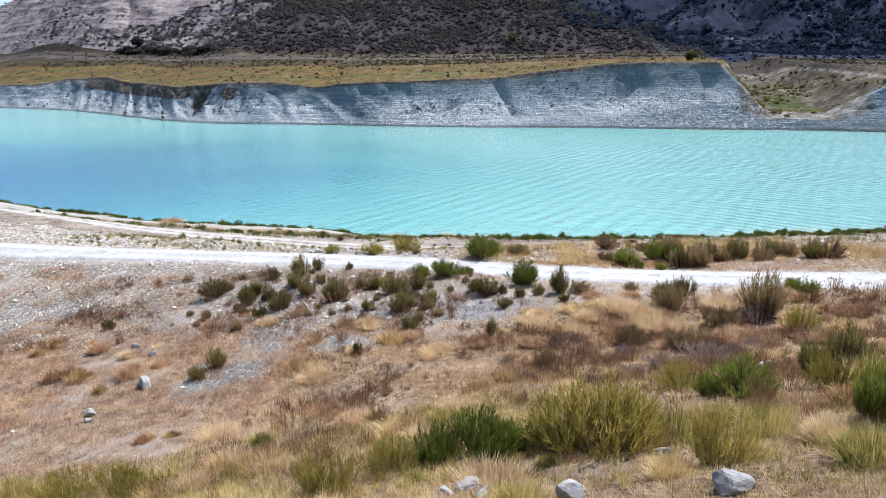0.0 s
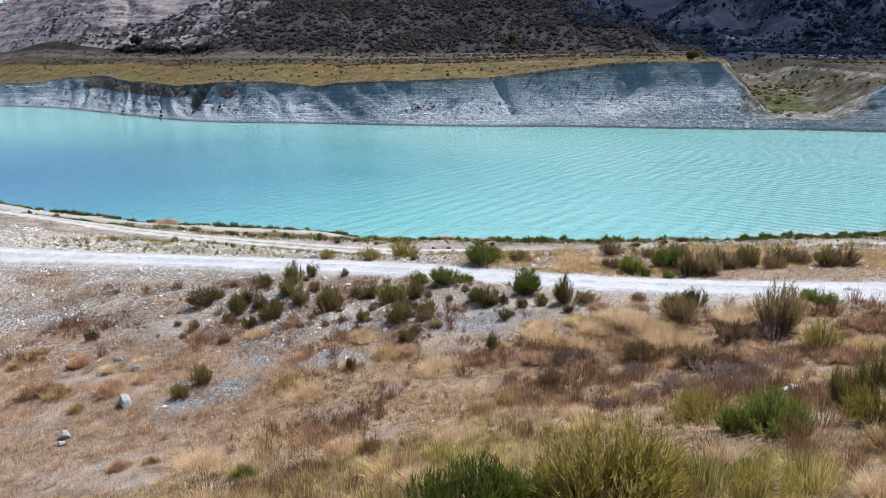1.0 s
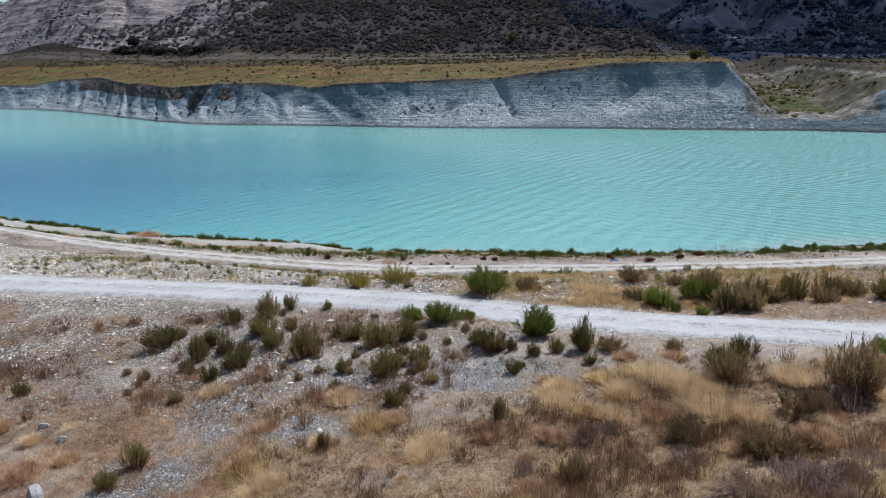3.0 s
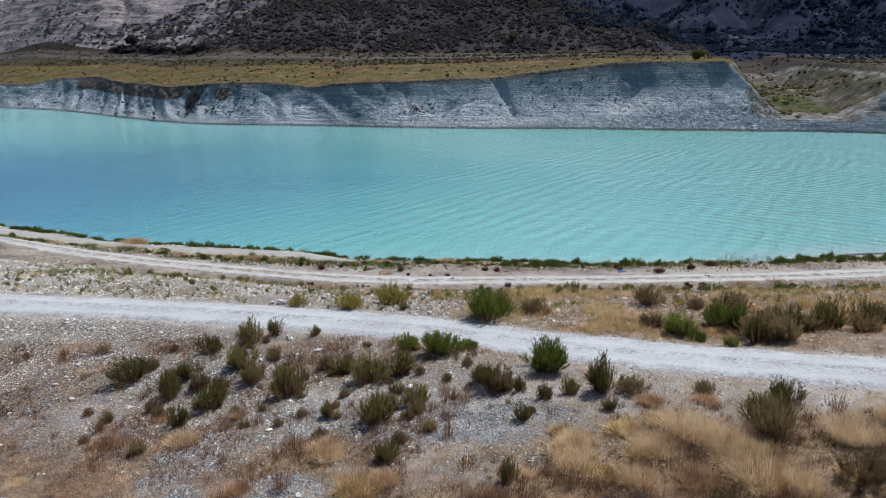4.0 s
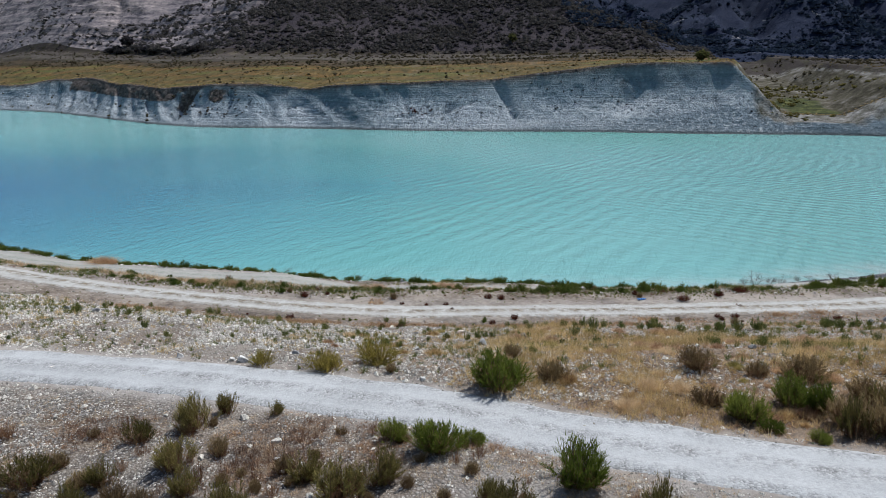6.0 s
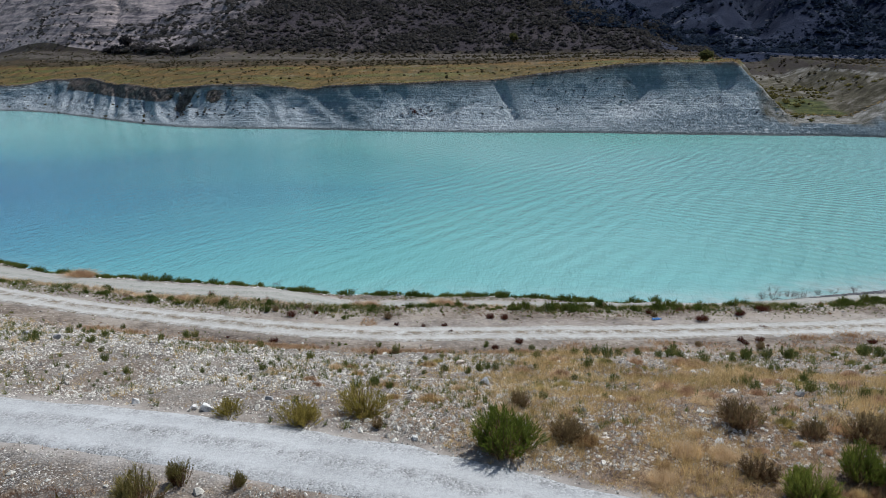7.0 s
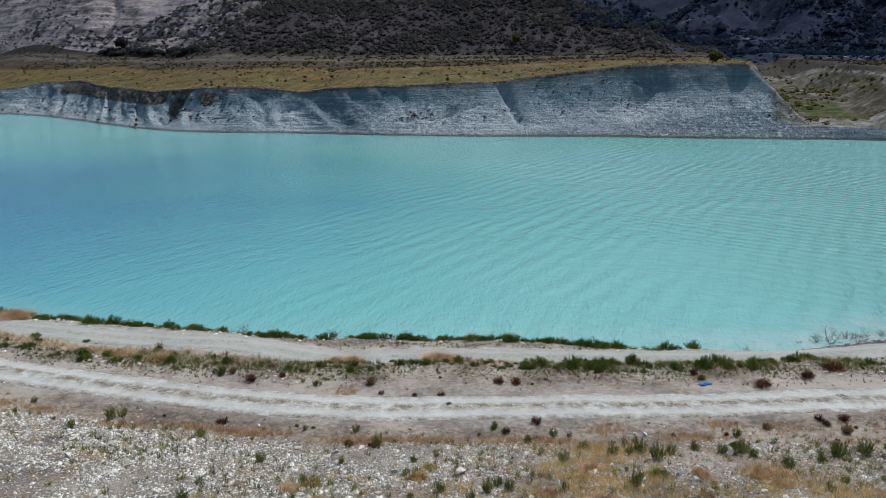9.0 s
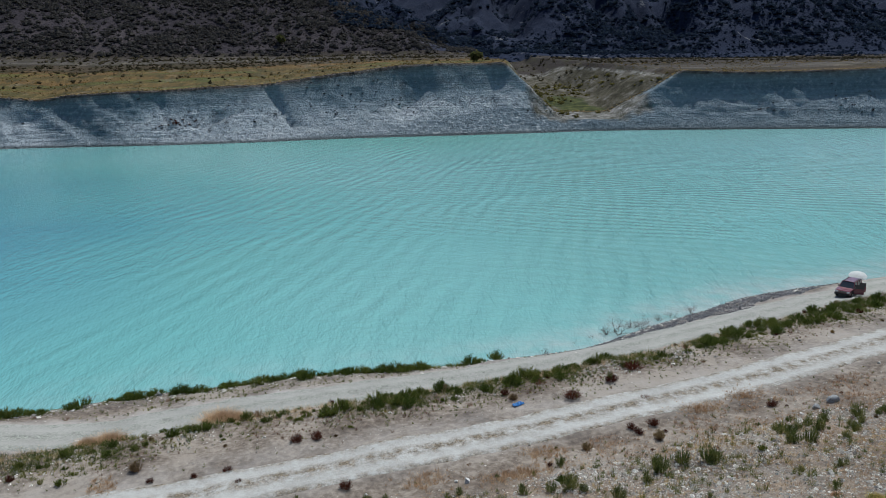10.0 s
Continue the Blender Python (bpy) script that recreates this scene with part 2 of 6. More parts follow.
def far_field():
    """Sloping meadow above the cliffs, ochre and green in streaks, scrubby towards the hill, bare on the gully's sides."""
    p = Paint("far_field")
    band = p.attr("back")
    streak = p.noise(1.0, 6, 0.72, p.stretched((0.02, 0.11, 0.05)))
    x = p.node("SeparateXYZ", {"Vector": p.place()}).outputs["X"]
    v = p.math("ADD", p.math("ADD", band, p.math("ADD", p.math("MULTIPLY", p.step(x, 10, 90), 0.22), p.math("MULTIPLY", p.step(x, 150, 195), 0.36))), p.math("MULTIPLY", p.math("SUBTRACT", streak, 0.5), 0.34))
    colour = p.ramp(v, [(0.0, (0.17, 0.12, 0.075)), (0.05, (0.085, 0.072, 0.028)), (0.14, (0.128, 0.082, 0.032)), (0.21, (0.062, 0.058, 0.023)), (0.29, (0.138, 0.078, 0.028)), (0.37, (0.080, 0.064, 0.026)), (0.45, (0.140, 0.080, 0.030)), (0.55, (0.036, 0.028, 0.017)), (0.63, (0.078, 0.055, 0.034)), (0.70, (0.036, 0.029, 0.021)), (0.80, (0.105, 0.090, 0.078)), (0.87, (0.050, 0.041, 0.036)), (0.92, (0.085, 0.071, 0.062)), (0.97, (0.040, 0.032, 0.028))])
    tufty = p.noise(0.30, 6, 0.82, p.stretched((0.7, 0.16, 0.2)))
    meadow = p.step(v, 0.58, 0.48)
    colour = p.mix(p.math("MULTIPLY", p.step(tufty, 0.50, 0.60), 0.75), colour, (0.045, 0.042, 0.020))
    colour = p.mix(p.math("MULTIPLY", p.math("MULTIPLY", p.step(tufty, 0.46, 0.38), meadow), 0.5), colour, (0.23, 0.165, 0.07))
    grassy = p.noise(1.0, 5, 0.7, p.stretched((0.018, 0.06, 0.1)))
    colour = p.mix(p.math("MULTIPLY", p.math("MULTIPLY", p.step(grassy, 0.52, 0.62), meadow), 0.6), colour, (0.085, 0.105, 0.028))
    colour = p.mix(p.math("MULTIPLY", p.step(p.noise(0.2, 5, 0.7, p.stretched((0.5, 0.2, 0.2))), 0.58, 0.66), 0.4), colour, (0.20, 0.165, 0.12))
    gully = p.attr("gully")
    sides = p.ramp(p.noise(0.13, 6, 0.75), [(0.38, (0.036, 0.031, 0.020)), (0.48, (0.068, 0.060, 0.038)), (0.57, (0.115, 0.102, 0.080)), (0.68, (0.24, 0.225, 0.20))])
    herbs = p.ramp(p.noise(0.2, 5, 0.7), [(0.38, (0.024, 0.030, 0.012)), (0.5, (0.046, 0.054, 0.018)), (0.6, (0.080, 0.086, 0.026)), (0.7, (0.125, 0.10, 0.034))])
    moist = p.step(p.math("ADD", p.attr("moist"), p.math("MULTIPLY", p.math("SUBTRACT", p.noise(0.06, 4, 0.7), 0.5), 1.5)), 0.3, 0.6)
    colour = p.mix(p.step(gully, 0.05, 0.25), colour, p.mix(moist, sides, herbs))
    rim = p.math("MULTIPLY", p.step(gully, 0.03, 0.12), p.step(gully, 0.42, 0.24))
    colour = p.mix(p.math("MULTIPLY", rim, p.math("MULTIPLY", p.step(p.noise(0.16, 5, 0.8), 0.46, 0.58), 0.7)), colour, (0.30, 0.285, 0.262))
    return p.done(colour, 0.95, p.bump(p.noise(0.5, 6, 0.7), 0.8, 1.0), spec=0.1)


def hill_earth():
    """Dry scrub soil with a painted purplish haze, terraced and bare on one side, rocky on the mountain under painted
    blue haze and shade.
    """
    p = Paint("hill_earth")
    n = p.math("ADD", p.math("MULTIPLY", p.noise(0.012, 5), 0.6), p.math("MULTIPLY", p.noise(0.16, 6, 0.7), 0.42))
    # purplish cast of the hill's haze, painted into the soil
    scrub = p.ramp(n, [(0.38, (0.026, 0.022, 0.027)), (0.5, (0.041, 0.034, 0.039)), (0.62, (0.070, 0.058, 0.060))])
    steps = p.noise(1.0, 4, 0.7, p.stretched((0.02, 0.02, 0.30)), 0.5)
    mottle = p.noise(0.13, 6, 0.8)
    bare = p.ramp(p.math("ADD", p.math("MULTIPLY", steps, 0.5), p.math("MULTIPLY", mottle, 0.5)), [(0.40, (0.075, 0.068, 0.08)), (0.47, (0.195, 0.168, 0.174)), (0.54, (0.30, 0.255, 0.245)), (0.64, (0.44, 0.365, 0.335))])
    bushy = p.step(p.noise(0.035, 5, 0.75, p.stretched((0.6, 0.6, 1.6))), 0.50, 0.60)
    bare = p.mix(p.math("MULTIPLY", bushy, 0.75), bare, p.ramp(mottle, [(0.4, (0.035, 0.036, 0.045)), (0.6, (0.085, 0.078, 0.078))]))
    # the mountain's blue haze and shade, put into its soil colour
    hazed_slope = p.ramp(p.math("ADD", p.math("MULTIPLY", p.noise(0.03, 6, 0.75), 0.6), p.math("MULTIPLY", p.noise(0.25, 5, 0.7), 0.4)), [(0.40, (0.008, 0.014, 0.034)), (0.5, (0.012, 0.019, 0.043)), (0.58, (0.018, 0.026, 0.050)), (0.68, (0.034, 0.038, 0.054))])
    colour = p.mix(p.math("MULTIPLY", p.attr("rocky"), 0.97), p.mix(p.attr("bare"), scrub, bare), hazed_slope)
    rock = p.math("MULTIPLY", p.step(p.noise(0.05, 6, 0.8, p.stretched((1, 0.35, 0.28), 18)), 0.60, 0.66), p.step(p.noise(0.009, 2), 0.42, 0.58))
    colour = p.mix(p.math("MULTIPLY", rock, p.attr("rocky")), colour, (0.30, 0.29, 0.28))
    return p.done(colour, 0.95, p.bump(p.noise(0.35, 6, 0.7), 0.9, 1.5), spec=0.08)


def blades(name, stops, patch=0.6, shine=0.4):
    """Grass: each blade its own tint, drifting from patch to patch."""
    p = Paint(name)
    drift = p.math("ADD", p.math("MULTIPLY", p.step(p.noise(patch, 3, 0.6), 0.32, 0.68), 0.5), p.math("MULTIPLY", p.step(p.noise(2.4, 3, 0.6), 0.34, 0.66), 0.5))
    v = p.math("ADD", p.math("MULTIPLY", p.island(), 0.34), p.math("MULTIPLY", drift, 0.66))
    return p.leafy(p.ramp(v, stops), shine)


def foliage(name, stops, shine=0.45):
    p = Paint(name)
    v = p.math("ADD", p.math("MULTIPLY", p.island(), 0.5), p.math("MULTIPLY", p.thing(), 0.5))
    return p.leafy(p.ramp(v, stops), shine)


def stone(name, stops, grain=6.0):
    p = Paint(name)
    v = p.math("ADD", p.math("MULTIPLY", p.island(), 0.7), p.math("MULTIPLY", p.noise(grain, 5, 0.65), 0.3))
    n = p.noise(grain * 3, 6, 0.7)
    tint = p.mix(p.math("MULTIPLY", p.step(n, 0.52, 0.36), 0.5), p.ramp(v, stops), (0.12, 0.11, 0.10))
    return p.done(tint, 0.9, p.bump(n, 0.8, 0.04), spec=0.2)


def plain(name, colour, rough=0.6, metal=0.0, spec=0.4, coat=0.0, grain=30.0, vary=0.25):
    p = Paint(name)
    n = p.noise(grain, 5, 0.6)
    tint = p.ramp(n, [(0.3, tuple(c * (1 - vary) for c in colour)), (0.7, tuple(min(1, c * (1 + vary)) for c in colour))])
    return p.done(tint, rough, p.bump(n, 0.1, 0.01), metal, spec, coat=coat)


M_GROUND = bank_ground()
M_UPPER = road_dust("upper_road_dust", (0.415, 0.417, 0.415), (0.29, 0.287, 0.28), 0.9)
M_LOWER = road_dust("lower_road_dust", (0.42, 0.41, 0.385), (0.185, 0.15, 0.11), 1.0)
M_SHORE = road_dust("shore_road_dust", (0.325, 0.312, 0.285), (0.24, 0.245, 0.21), 0.8)
M_WATER, M_CLIFF, M_FIELD, M_HILL = lake_water(), cliff_marl(), far_field(), hill_earth()
M_STRAW = blades("straw_grass", [(0.14, (0.110, 0.062, 0.034)), (0.36, (0.300, 0.182, 0.088)), (0.56, (0.540, 0.385, 0.185)), (0.8, (0.790, 0.655, 0.370))], 0.3)
M_RUST = blades("rusty_grass", [(0.14, (0.120, 0.064, 0.044)), (0.38, (0.310, 0.178, 0.108)), (0.6, (0.560, 0.370, 0.225)), (0.85, (0.780, 0.600, 0.400))], 0.4)
M_OLIVE = blades("olive_grass", [(0.14, (0.070, 0.080, 0.024)), (0.34, (0.190, 0.180, 0.052)), (0.55, (0.430, 0.350, 0.120)), (0.82, (0.700, 0.550, 0.250))], 0.3)
M_ORANGE = blades("tawny_grass", [(0.12, (0.240, 0.140, 0.080)), (0.5, (0.480, 0.320, 0.190)), (0.88, (0.680, 0.510, 0.330))], 0.8)
M_DEAD = blades("dark_dead_grass", [(0.12, (0.066, 0.034, 0.024)), (0.45, (0.165, 0.092, 0.060)), (0.8, (0.300, 0.185, 0.118))], 0.5)
M_GOLD = blades("golden_slope_grass", [(0.12, (0.170, 0.126, 0.060)), (0.38, (0.420, 0.305, 0.135)), (0.6, (0.660, 0.480, 0.235)), (0.88, (0.820, 0.640, 0.365))], 0.3)
M_PALESTRAW = blades("pale_straw", [(0.12, (0.36, 0.232, 0.130)), (0.5, (0.64, 0.480, 0.295)), (0.88, (0.82, 0.680, 0.460))], 0.6, 0.5)
M_REED = blades("reedy_green", [(0.12, (0.050, 0.066, 0.024)), (0.4, (0.110, 0.138, 0.042)), (0.66, (0.220, 0.225, 0.070)), (0.92, (0.540, 0.410, 0.170))], 0.5, 0.3)
M_GREEN = foliage("broom_green", [(0.1, (0.066, 0.090, 0.016)), (0.45, (0.135, 0.170, 0.030)), (0.9, (0.300, 0.320, 0.070))], 0.36)
M_DARK = foliage("dark_olive_leaves", [(0.1, (0.068, 0.062, 0.024)), (0.45, (0.145, 0.128, 0.042)), (0.9, (0.310, 0.255, 0.092))], 0.34)
M_DULL = foliage("dull_brown_leaves", [(0.1, (0.105, 0.072, 0.042)), (0.5, (0.225, 0.160, 0.082)), (0.9, (0.410, 0.310, 0.150))], 0.34)
M_BROWN = foliage("dead_brown_leaves", [(0.1, (0.095, 0.048, 0.030)), (0.5, (0.205, 0.112, 0.064)), (0.9, (0.350, 0.212, 0.120))], 0.35)
M_RED = foliage("dark_red_leaves", [(0.1, (0.045, 0.014, 0.012)), (0.5, (0.09, 0.028, 0.02)), (0.9, (0.15, 0.055, 0.03))], 0.25)
M_FRINGE = foliage("shore_green_leaves", [(0.1, (0.046, 0.070, 0.016)), (0.5, (0.092, 0.126, 0.028)), (0.9, (0.215, 0.215, 0.052))], 0.35)
M_STEM = foliage("dry_stems", [(0.1, (0.09, 0.06, 0.035)), (0.5, (0.17, 0.12, 0.07)), (0.9, (0.26, 0.20, 0.12))], 0.1)
M_TWIG = foliage("dead_twigs", [(0.1, (0.10, 0.085, 0.075)), (0.5, (0.17, 0.15, 0.135)), (0.9, (0.26, 0.235, 0.21))], 0.05)
# bush colours darkened for their shaded side and greyed with purplish haze
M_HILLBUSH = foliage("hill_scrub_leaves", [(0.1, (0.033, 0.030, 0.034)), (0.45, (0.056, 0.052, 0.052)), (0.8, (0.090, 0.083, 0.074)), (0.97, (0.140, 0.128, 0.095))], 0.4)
M_FIELDBUSH = foliage("meadow_scrub_leaves", [(0.1, (0.040, 0.034, 0.022)), (0.45, (0.078, 0.066, 0.038)), (0.75, (0.135, 0.108, 0.062)), (0.95, (0.23, 0.19, 0.12))], 0.4)
M_MEADOW = blades("meadow_grass", [(0.1, (0.06, 0.06, 0.022)), (0.4, (0.13, 0.10, 0.034)), (0.6, (0.24, 0.155, 0.05)), (0.9, (0.34, 0.25, 0.10))], 0.05)
M_BRUSH = foliage("purple_brown_brush", [(0.1, (0.105, 0.068, 0.056)), (0.5, (0.205, 0.142, 0.118)), (0.9, (0.350, 0.262, 0.215))], 0.35)
M_TREE = foliage("olive_tree_leaves", [(0.1, (0.045, 0.05, 0.02)), (0.5, (0.075, 0.078, 0.03)), (0.9, (0.12, 0.115, 0.045))])
# blue-black leaves: distance haze and mountain shade are mixed into the colour
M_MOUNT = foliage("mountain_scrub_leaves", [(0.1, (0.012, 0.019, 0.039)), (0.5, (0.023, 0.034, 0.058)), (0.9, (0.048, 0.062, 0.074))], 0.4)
M_PLUME = foliage("feathery_leaves", [(0.1, (0.130, 0.112, 0.026)), (0.5, (0.270, 0.222, 0.050)), (0.9, (0.480, 0.380, 0.105))], 0.45)
M_PALE = stone("pale_stones", [(0.1, (0.190, 0.170, 0.142)), (0.35, (0.375, 0.343, 0.296)), (0.6, (0.590, 0.552, 0.482)), (0.85, (0.820, 0.780, 0.705))])
M_GREY = stone("grey_gravel", [(0.1, (0.15, 0.155, 0.16)), (0.45, (0.28, 0.29, 0.295)), (0.75, (0.40, 0.405, 0.40)), (0.95, (0.56, 0.56, 0.55))])
M_RUBBLE = stone("dark_rubble", [(0.1, (0.10, 0.098, 0.10)), (0.45, (0.19, 0.185, 0.19)), (0.75, (0.30, 0.295, 0.295)), (0.95, (0.48, 0.47, 0.46))])
M_ROCK = stone("grey_rock", [(0.2, (0.180, 0.184, 0.187)), (0.5, (0.288, 0.292, 0.292)), (0.8, (0.389, 0.385, 0.374))], 3.0)
M_WHITE = stone("white_rock", [(0.2, (0.442, 0.425, 0.391)), (0.5, (0.578, 0.561, 0.527)), (0.8, (0.680, 0.663, 0.629))], 3.0)
M_PINK = stone("pinkish_rock", [(0.2, (0.42, 0.34, 0.28)), (0.5, (0.56, 0.46, 0.39)), (0.8, (0.64, 0.55, 0.47))], 3.0)


# ---------------------------------------------------------------- the lie of the land
def lattice(ix, iy, seed):
    h = (ix.astype(np.int64) * 374761393 + iy.astype(np.int64) * 668265263 + seed * 974711) & 0x7FFFFFFF
    h = ((h ^ (h >> 13)) * 1274126177) & 0x7FFFFFFF
    return ((h ^ (h >> 16)) & 0xFFFF) / 65535.0


def vnoise(x, y, seed=0):
    """Smooth noise from -1 to 1."""
    x, y = np.broadcast_arrays(np.asarray(x, float), np.asarray(y, float))
    ix, iy = np.floor(x), np.floor(y)
    fx, fy = x - ix, y - iy
    fx, fy = fx * fx * (3 - 2 * fx), fy * fy * (3 - 2 * fy)
    a, b = lattice(ix, iy, seed), lattice(ix + 1, iy, seed)
    c, d = lattice(ix, iy + 1, seed), lattice(ix + 1, iy + 1, seed)
    return 2 * ((a * (1 - fx) + b * fx) * (1 - fy) + (c * (1 - fx) + d * fx) * fy) - 1


def fbm(x, y, octaves=4, seed=0):
    total, amp = 0.0, 0.5
    for k in range(octaves):
        total = total + amp * vnoise(x * 2**k + 17.3 * k, y * 2**k - 9.1 * k, seed + k)
        amp *= 0.5
    return total


def smooth(a, b, v):
    t = np.clip((v - a) / (b - a), 0, 1)
    return t * t * (3 - 2 * t)


def curve_y(knots):
    """A smooth line y(x) through a few knots."""
    kx, ky = np.array(knots, float).T
    slope = np.gradient(ky, kx)

    def line(x):
        x = np.asarray(x, float)
        i = np.clip(np.searchsorted(kx, x) - 1, 0, len(kx) - 2)
        h = kx[i + 1] - kx[i]
        t = np.clip((x - kx[i]) / h, 0, 1)
        out = ((1 + 2 * t) * ky[i] + t * h * slope[i]) * (1 - t) ** 2 + ((3 - 2 * t) * ky[i + 1] - (1 - t) * h * slope[i + 1]) * t * t
        return out + np.where(x < kx[0], (x - kx[0]) * slope[0], 0) + np.where(x > kx[-1], (x - kx[-1]) * slope[-1], 0)

    return line


upper_road_y = curve_y([(-300, 72), (-120, 50), (-60, 43), (-37.7, 40.8), (-28, 40.3), (-21, 39.6), (-13.5, 38.2), (-7.5, 36.5), (-0.9, 34.1), (4.2, 31.6), (8.5, 29.7), (12.2, 28.2), (17.6, 26.0), (21.5, 24.8), (30, 23), (60, 22), (300, 30)])
lower_road_y = curve_y([(-400, 250), (-120, 105), (-62, 77.6), (-43, 70.0), (-33, 67.3), (-24, 65.8), (-16, 64.8), (-9, 64.7), (-2.5, 65.2), (5, 66), (12, 66.6), (20, 67.7), (30, 69.2), (45, 72.4), (80, 80), (400, 150)])
shore_road_y = curve_y([(-400, 250), (-95, 103), (-62, 86), (-46, 80.6), (-34, 78.2), (-26, 77.3), (-19, 77.3), (-12, 78.2), (-4, 79.5), (5, 80), (14, 80.3), (23, 81.3), (35, 83.8), (50, 87.6), (60, 89.8), (90, 96), (400, 160)])
shore_y = curve_y([(-400, 262), (-95, 111), (-76, 101), (-62, 94), (-51, 89.8), (-39, 86.8), (-26, 85.3), (-19, 86), (-12, 87.2), (-4, 87.4), (5, 87), (15, 85.9), (22, 85.5), (26, 85.7), (31, 87.7), (37, 90.2), (44, 92.6), (50, 94.9), (57, 96.0), (66, 96.4), (80, 98.5), (100, 104), (400, 172)])


def bluff(x):
    """Where the bank ends in a low scarp above the water instead of a beach."""
    return smooth(-11, -22, x)


def shore_edge_y(x):
    """The line of growth along the water: on the beach, or on top of the scarp."""
    return (shore_y(x) - 0.9) * (1 - bluff(x)) + (shore_road_y(x) + 3.9) * bluff(x)


def bank_raw(x, y):
    """Height of the near bank before the small bumps."""
    r2, r3, sh = lower_road_y(x), shore_road_y(x), shore_y(x)
    o, b = r2 - 65.2, bluff(x)
    knots = [(x * 0 - 600, 10.6), (x * 0 + 23, 10.55), (x * 0 + 33, 10.25), (40 + 0.2 * o, 9.95), (47 + 0.5 * o, 7.95), (55.5 + 0.8 * o, 5.55),
             (r2 - 4.2, 4.05), (r2, 3.85), (r2 + 5, 3.72 + 0.25 * b), (r3 - 4.6, 3.15 + 0.75 * b), (r3 - 2.7, 1.7 + 1.6 * b), (r3 + 2.3, 1.25 + 1.6 * b),
             (r3 + 2.3 + 0.34 * (sh - r3 - 2.3), 0.85 + 1.75 * b), (sh, 0.0), (sh + 4, -1.2), (sh + 60, -9), (sh + 3000, -9)]
    z = np.full(np.shape(y), 10.6)
    for (ya, za), (yb, zb) in zip(knots, knots[1:]):
        t = np.clip((y - ya) / (yb - ya), 0, 1)
        z = np.where(y > ya, za + (zb - za) * t, z)
    tilt = 0.085 - 0.035 * smooth(26, 36, y) - 0.05 * smooth(38, 52, y)
    z = z + tilt * 45 * np.tanh(x / 45) - 0.035 * np.clip(-x - 12, 0, 60) * (1 - smooth(30, 42, y))
    z = z + 0.025 * np.clip(-x - 6, 0, 50) * smooth(34, 44, y) * (1 - smooth(0, 1, (y - r2 - 0.5) / (r3 - 5.5 - r2)))
    # the hillside that climbs towards the start of the flight
    toe = 13.2 + 0.22 * np.clip(x, -30, 20) - 0.2 * np.clip(-x, 0, 30)
    s = toe - y
    climb = 0.35 * (np.sqrt(s * s + 9) + s - 0.3) / 2
    return z + 30 * np.tanh(np.clip(climb, 0, None) / 30)


def bank_z(x, y):
    x, y = np.broadcast_arrays(np.asarray(x, float), np.asarray(y, float))
    z = sum(bank_raw(x, y + k) for k in (-1.4, -0.7, 0, 0.7, 1.4)) / 5
    d1, d2, d3 = abs(y - upper_road_y(x)), abs(y - lower_road_y(x)), abs(y - shore_road_y(x))
    off = smooth(1.6, 3.4, np.minimum(np.minimum(d1, d2), d3)) * (1 - smooth(-2.5, 1, y - shore_y(x)))
    rough = 0.42 * fbm(x * 0.16, y * 0.16, 3, 3) + 0.16 * fbm(x * 0.7, y * 0.7, 2, 8)
    return z + off * rough


# the far side of the lake
far_shore_y = curve_y([(-900, 850), (-600, 690), (-425, 570), (-345, 531), (-270, 465), (-229, 425), (-183, 384), (-159, 367), (-101, 358), (-24, 344), (46, 345), (88, 339), (129, 336), (146, 335), (174, 328), (208, 314), (266, 289), (340, 255), (500, 180), (900, -60)])
cliff_top = curve_y([(-900, 18), (-435, 18.8), (-388, 20.2), (-373, 22.6), (-330, 24.6), (-306, 25.4), (-282, 23.2), (-251, 20.8), (-221, 20.1), (-192, 18.4), (-175, 19.4), (-157, 20.8), (-108, 20.6), (-95, 19.4), (-85, 20.4), (-68, 21.6), (-46, 22.3), (-20, 23.4), (4, 24.8), (27, 27), (48, 29.6), (72, 31.8), (95, 32.6), (110, 32.4), (135, 31.5), (170, 29), (200, 26.5), (300, 27), (500, 28), (900, 30)])
hill_crest = curve_y([(-900, 60), (-760, 120), (-700, 138), (-620, 160), (-560, 190), (-500, 225), (-420, 240), (-200, 240), (-50, 200), (20, 150), (55, 112), (85, 88), (120, 62), (150, 40), (200, 32), (900, 32)])


talus_share = curve_y([(-900, 0.4), (-330, 0.45), (-250, 0.6), (-205, 0.3), (-172, 0.62), (-130, 0.4), (-95, 0.66), (-62, 0.2), (-40, 0.5), (5, 0.72), (40, 0.5), (80, 0.56), (115, 0.42), (135, 0.3), (190, 0.2), (270, 0.35), (900, 0.4)])


def cliff_width(x):
    """How far the cliff's edge stands behind its foot."""
    return cliff_top(x) * (0.68 + 0.5 * talus_share(x) + 0.5 * smooth(-70, -220, x))


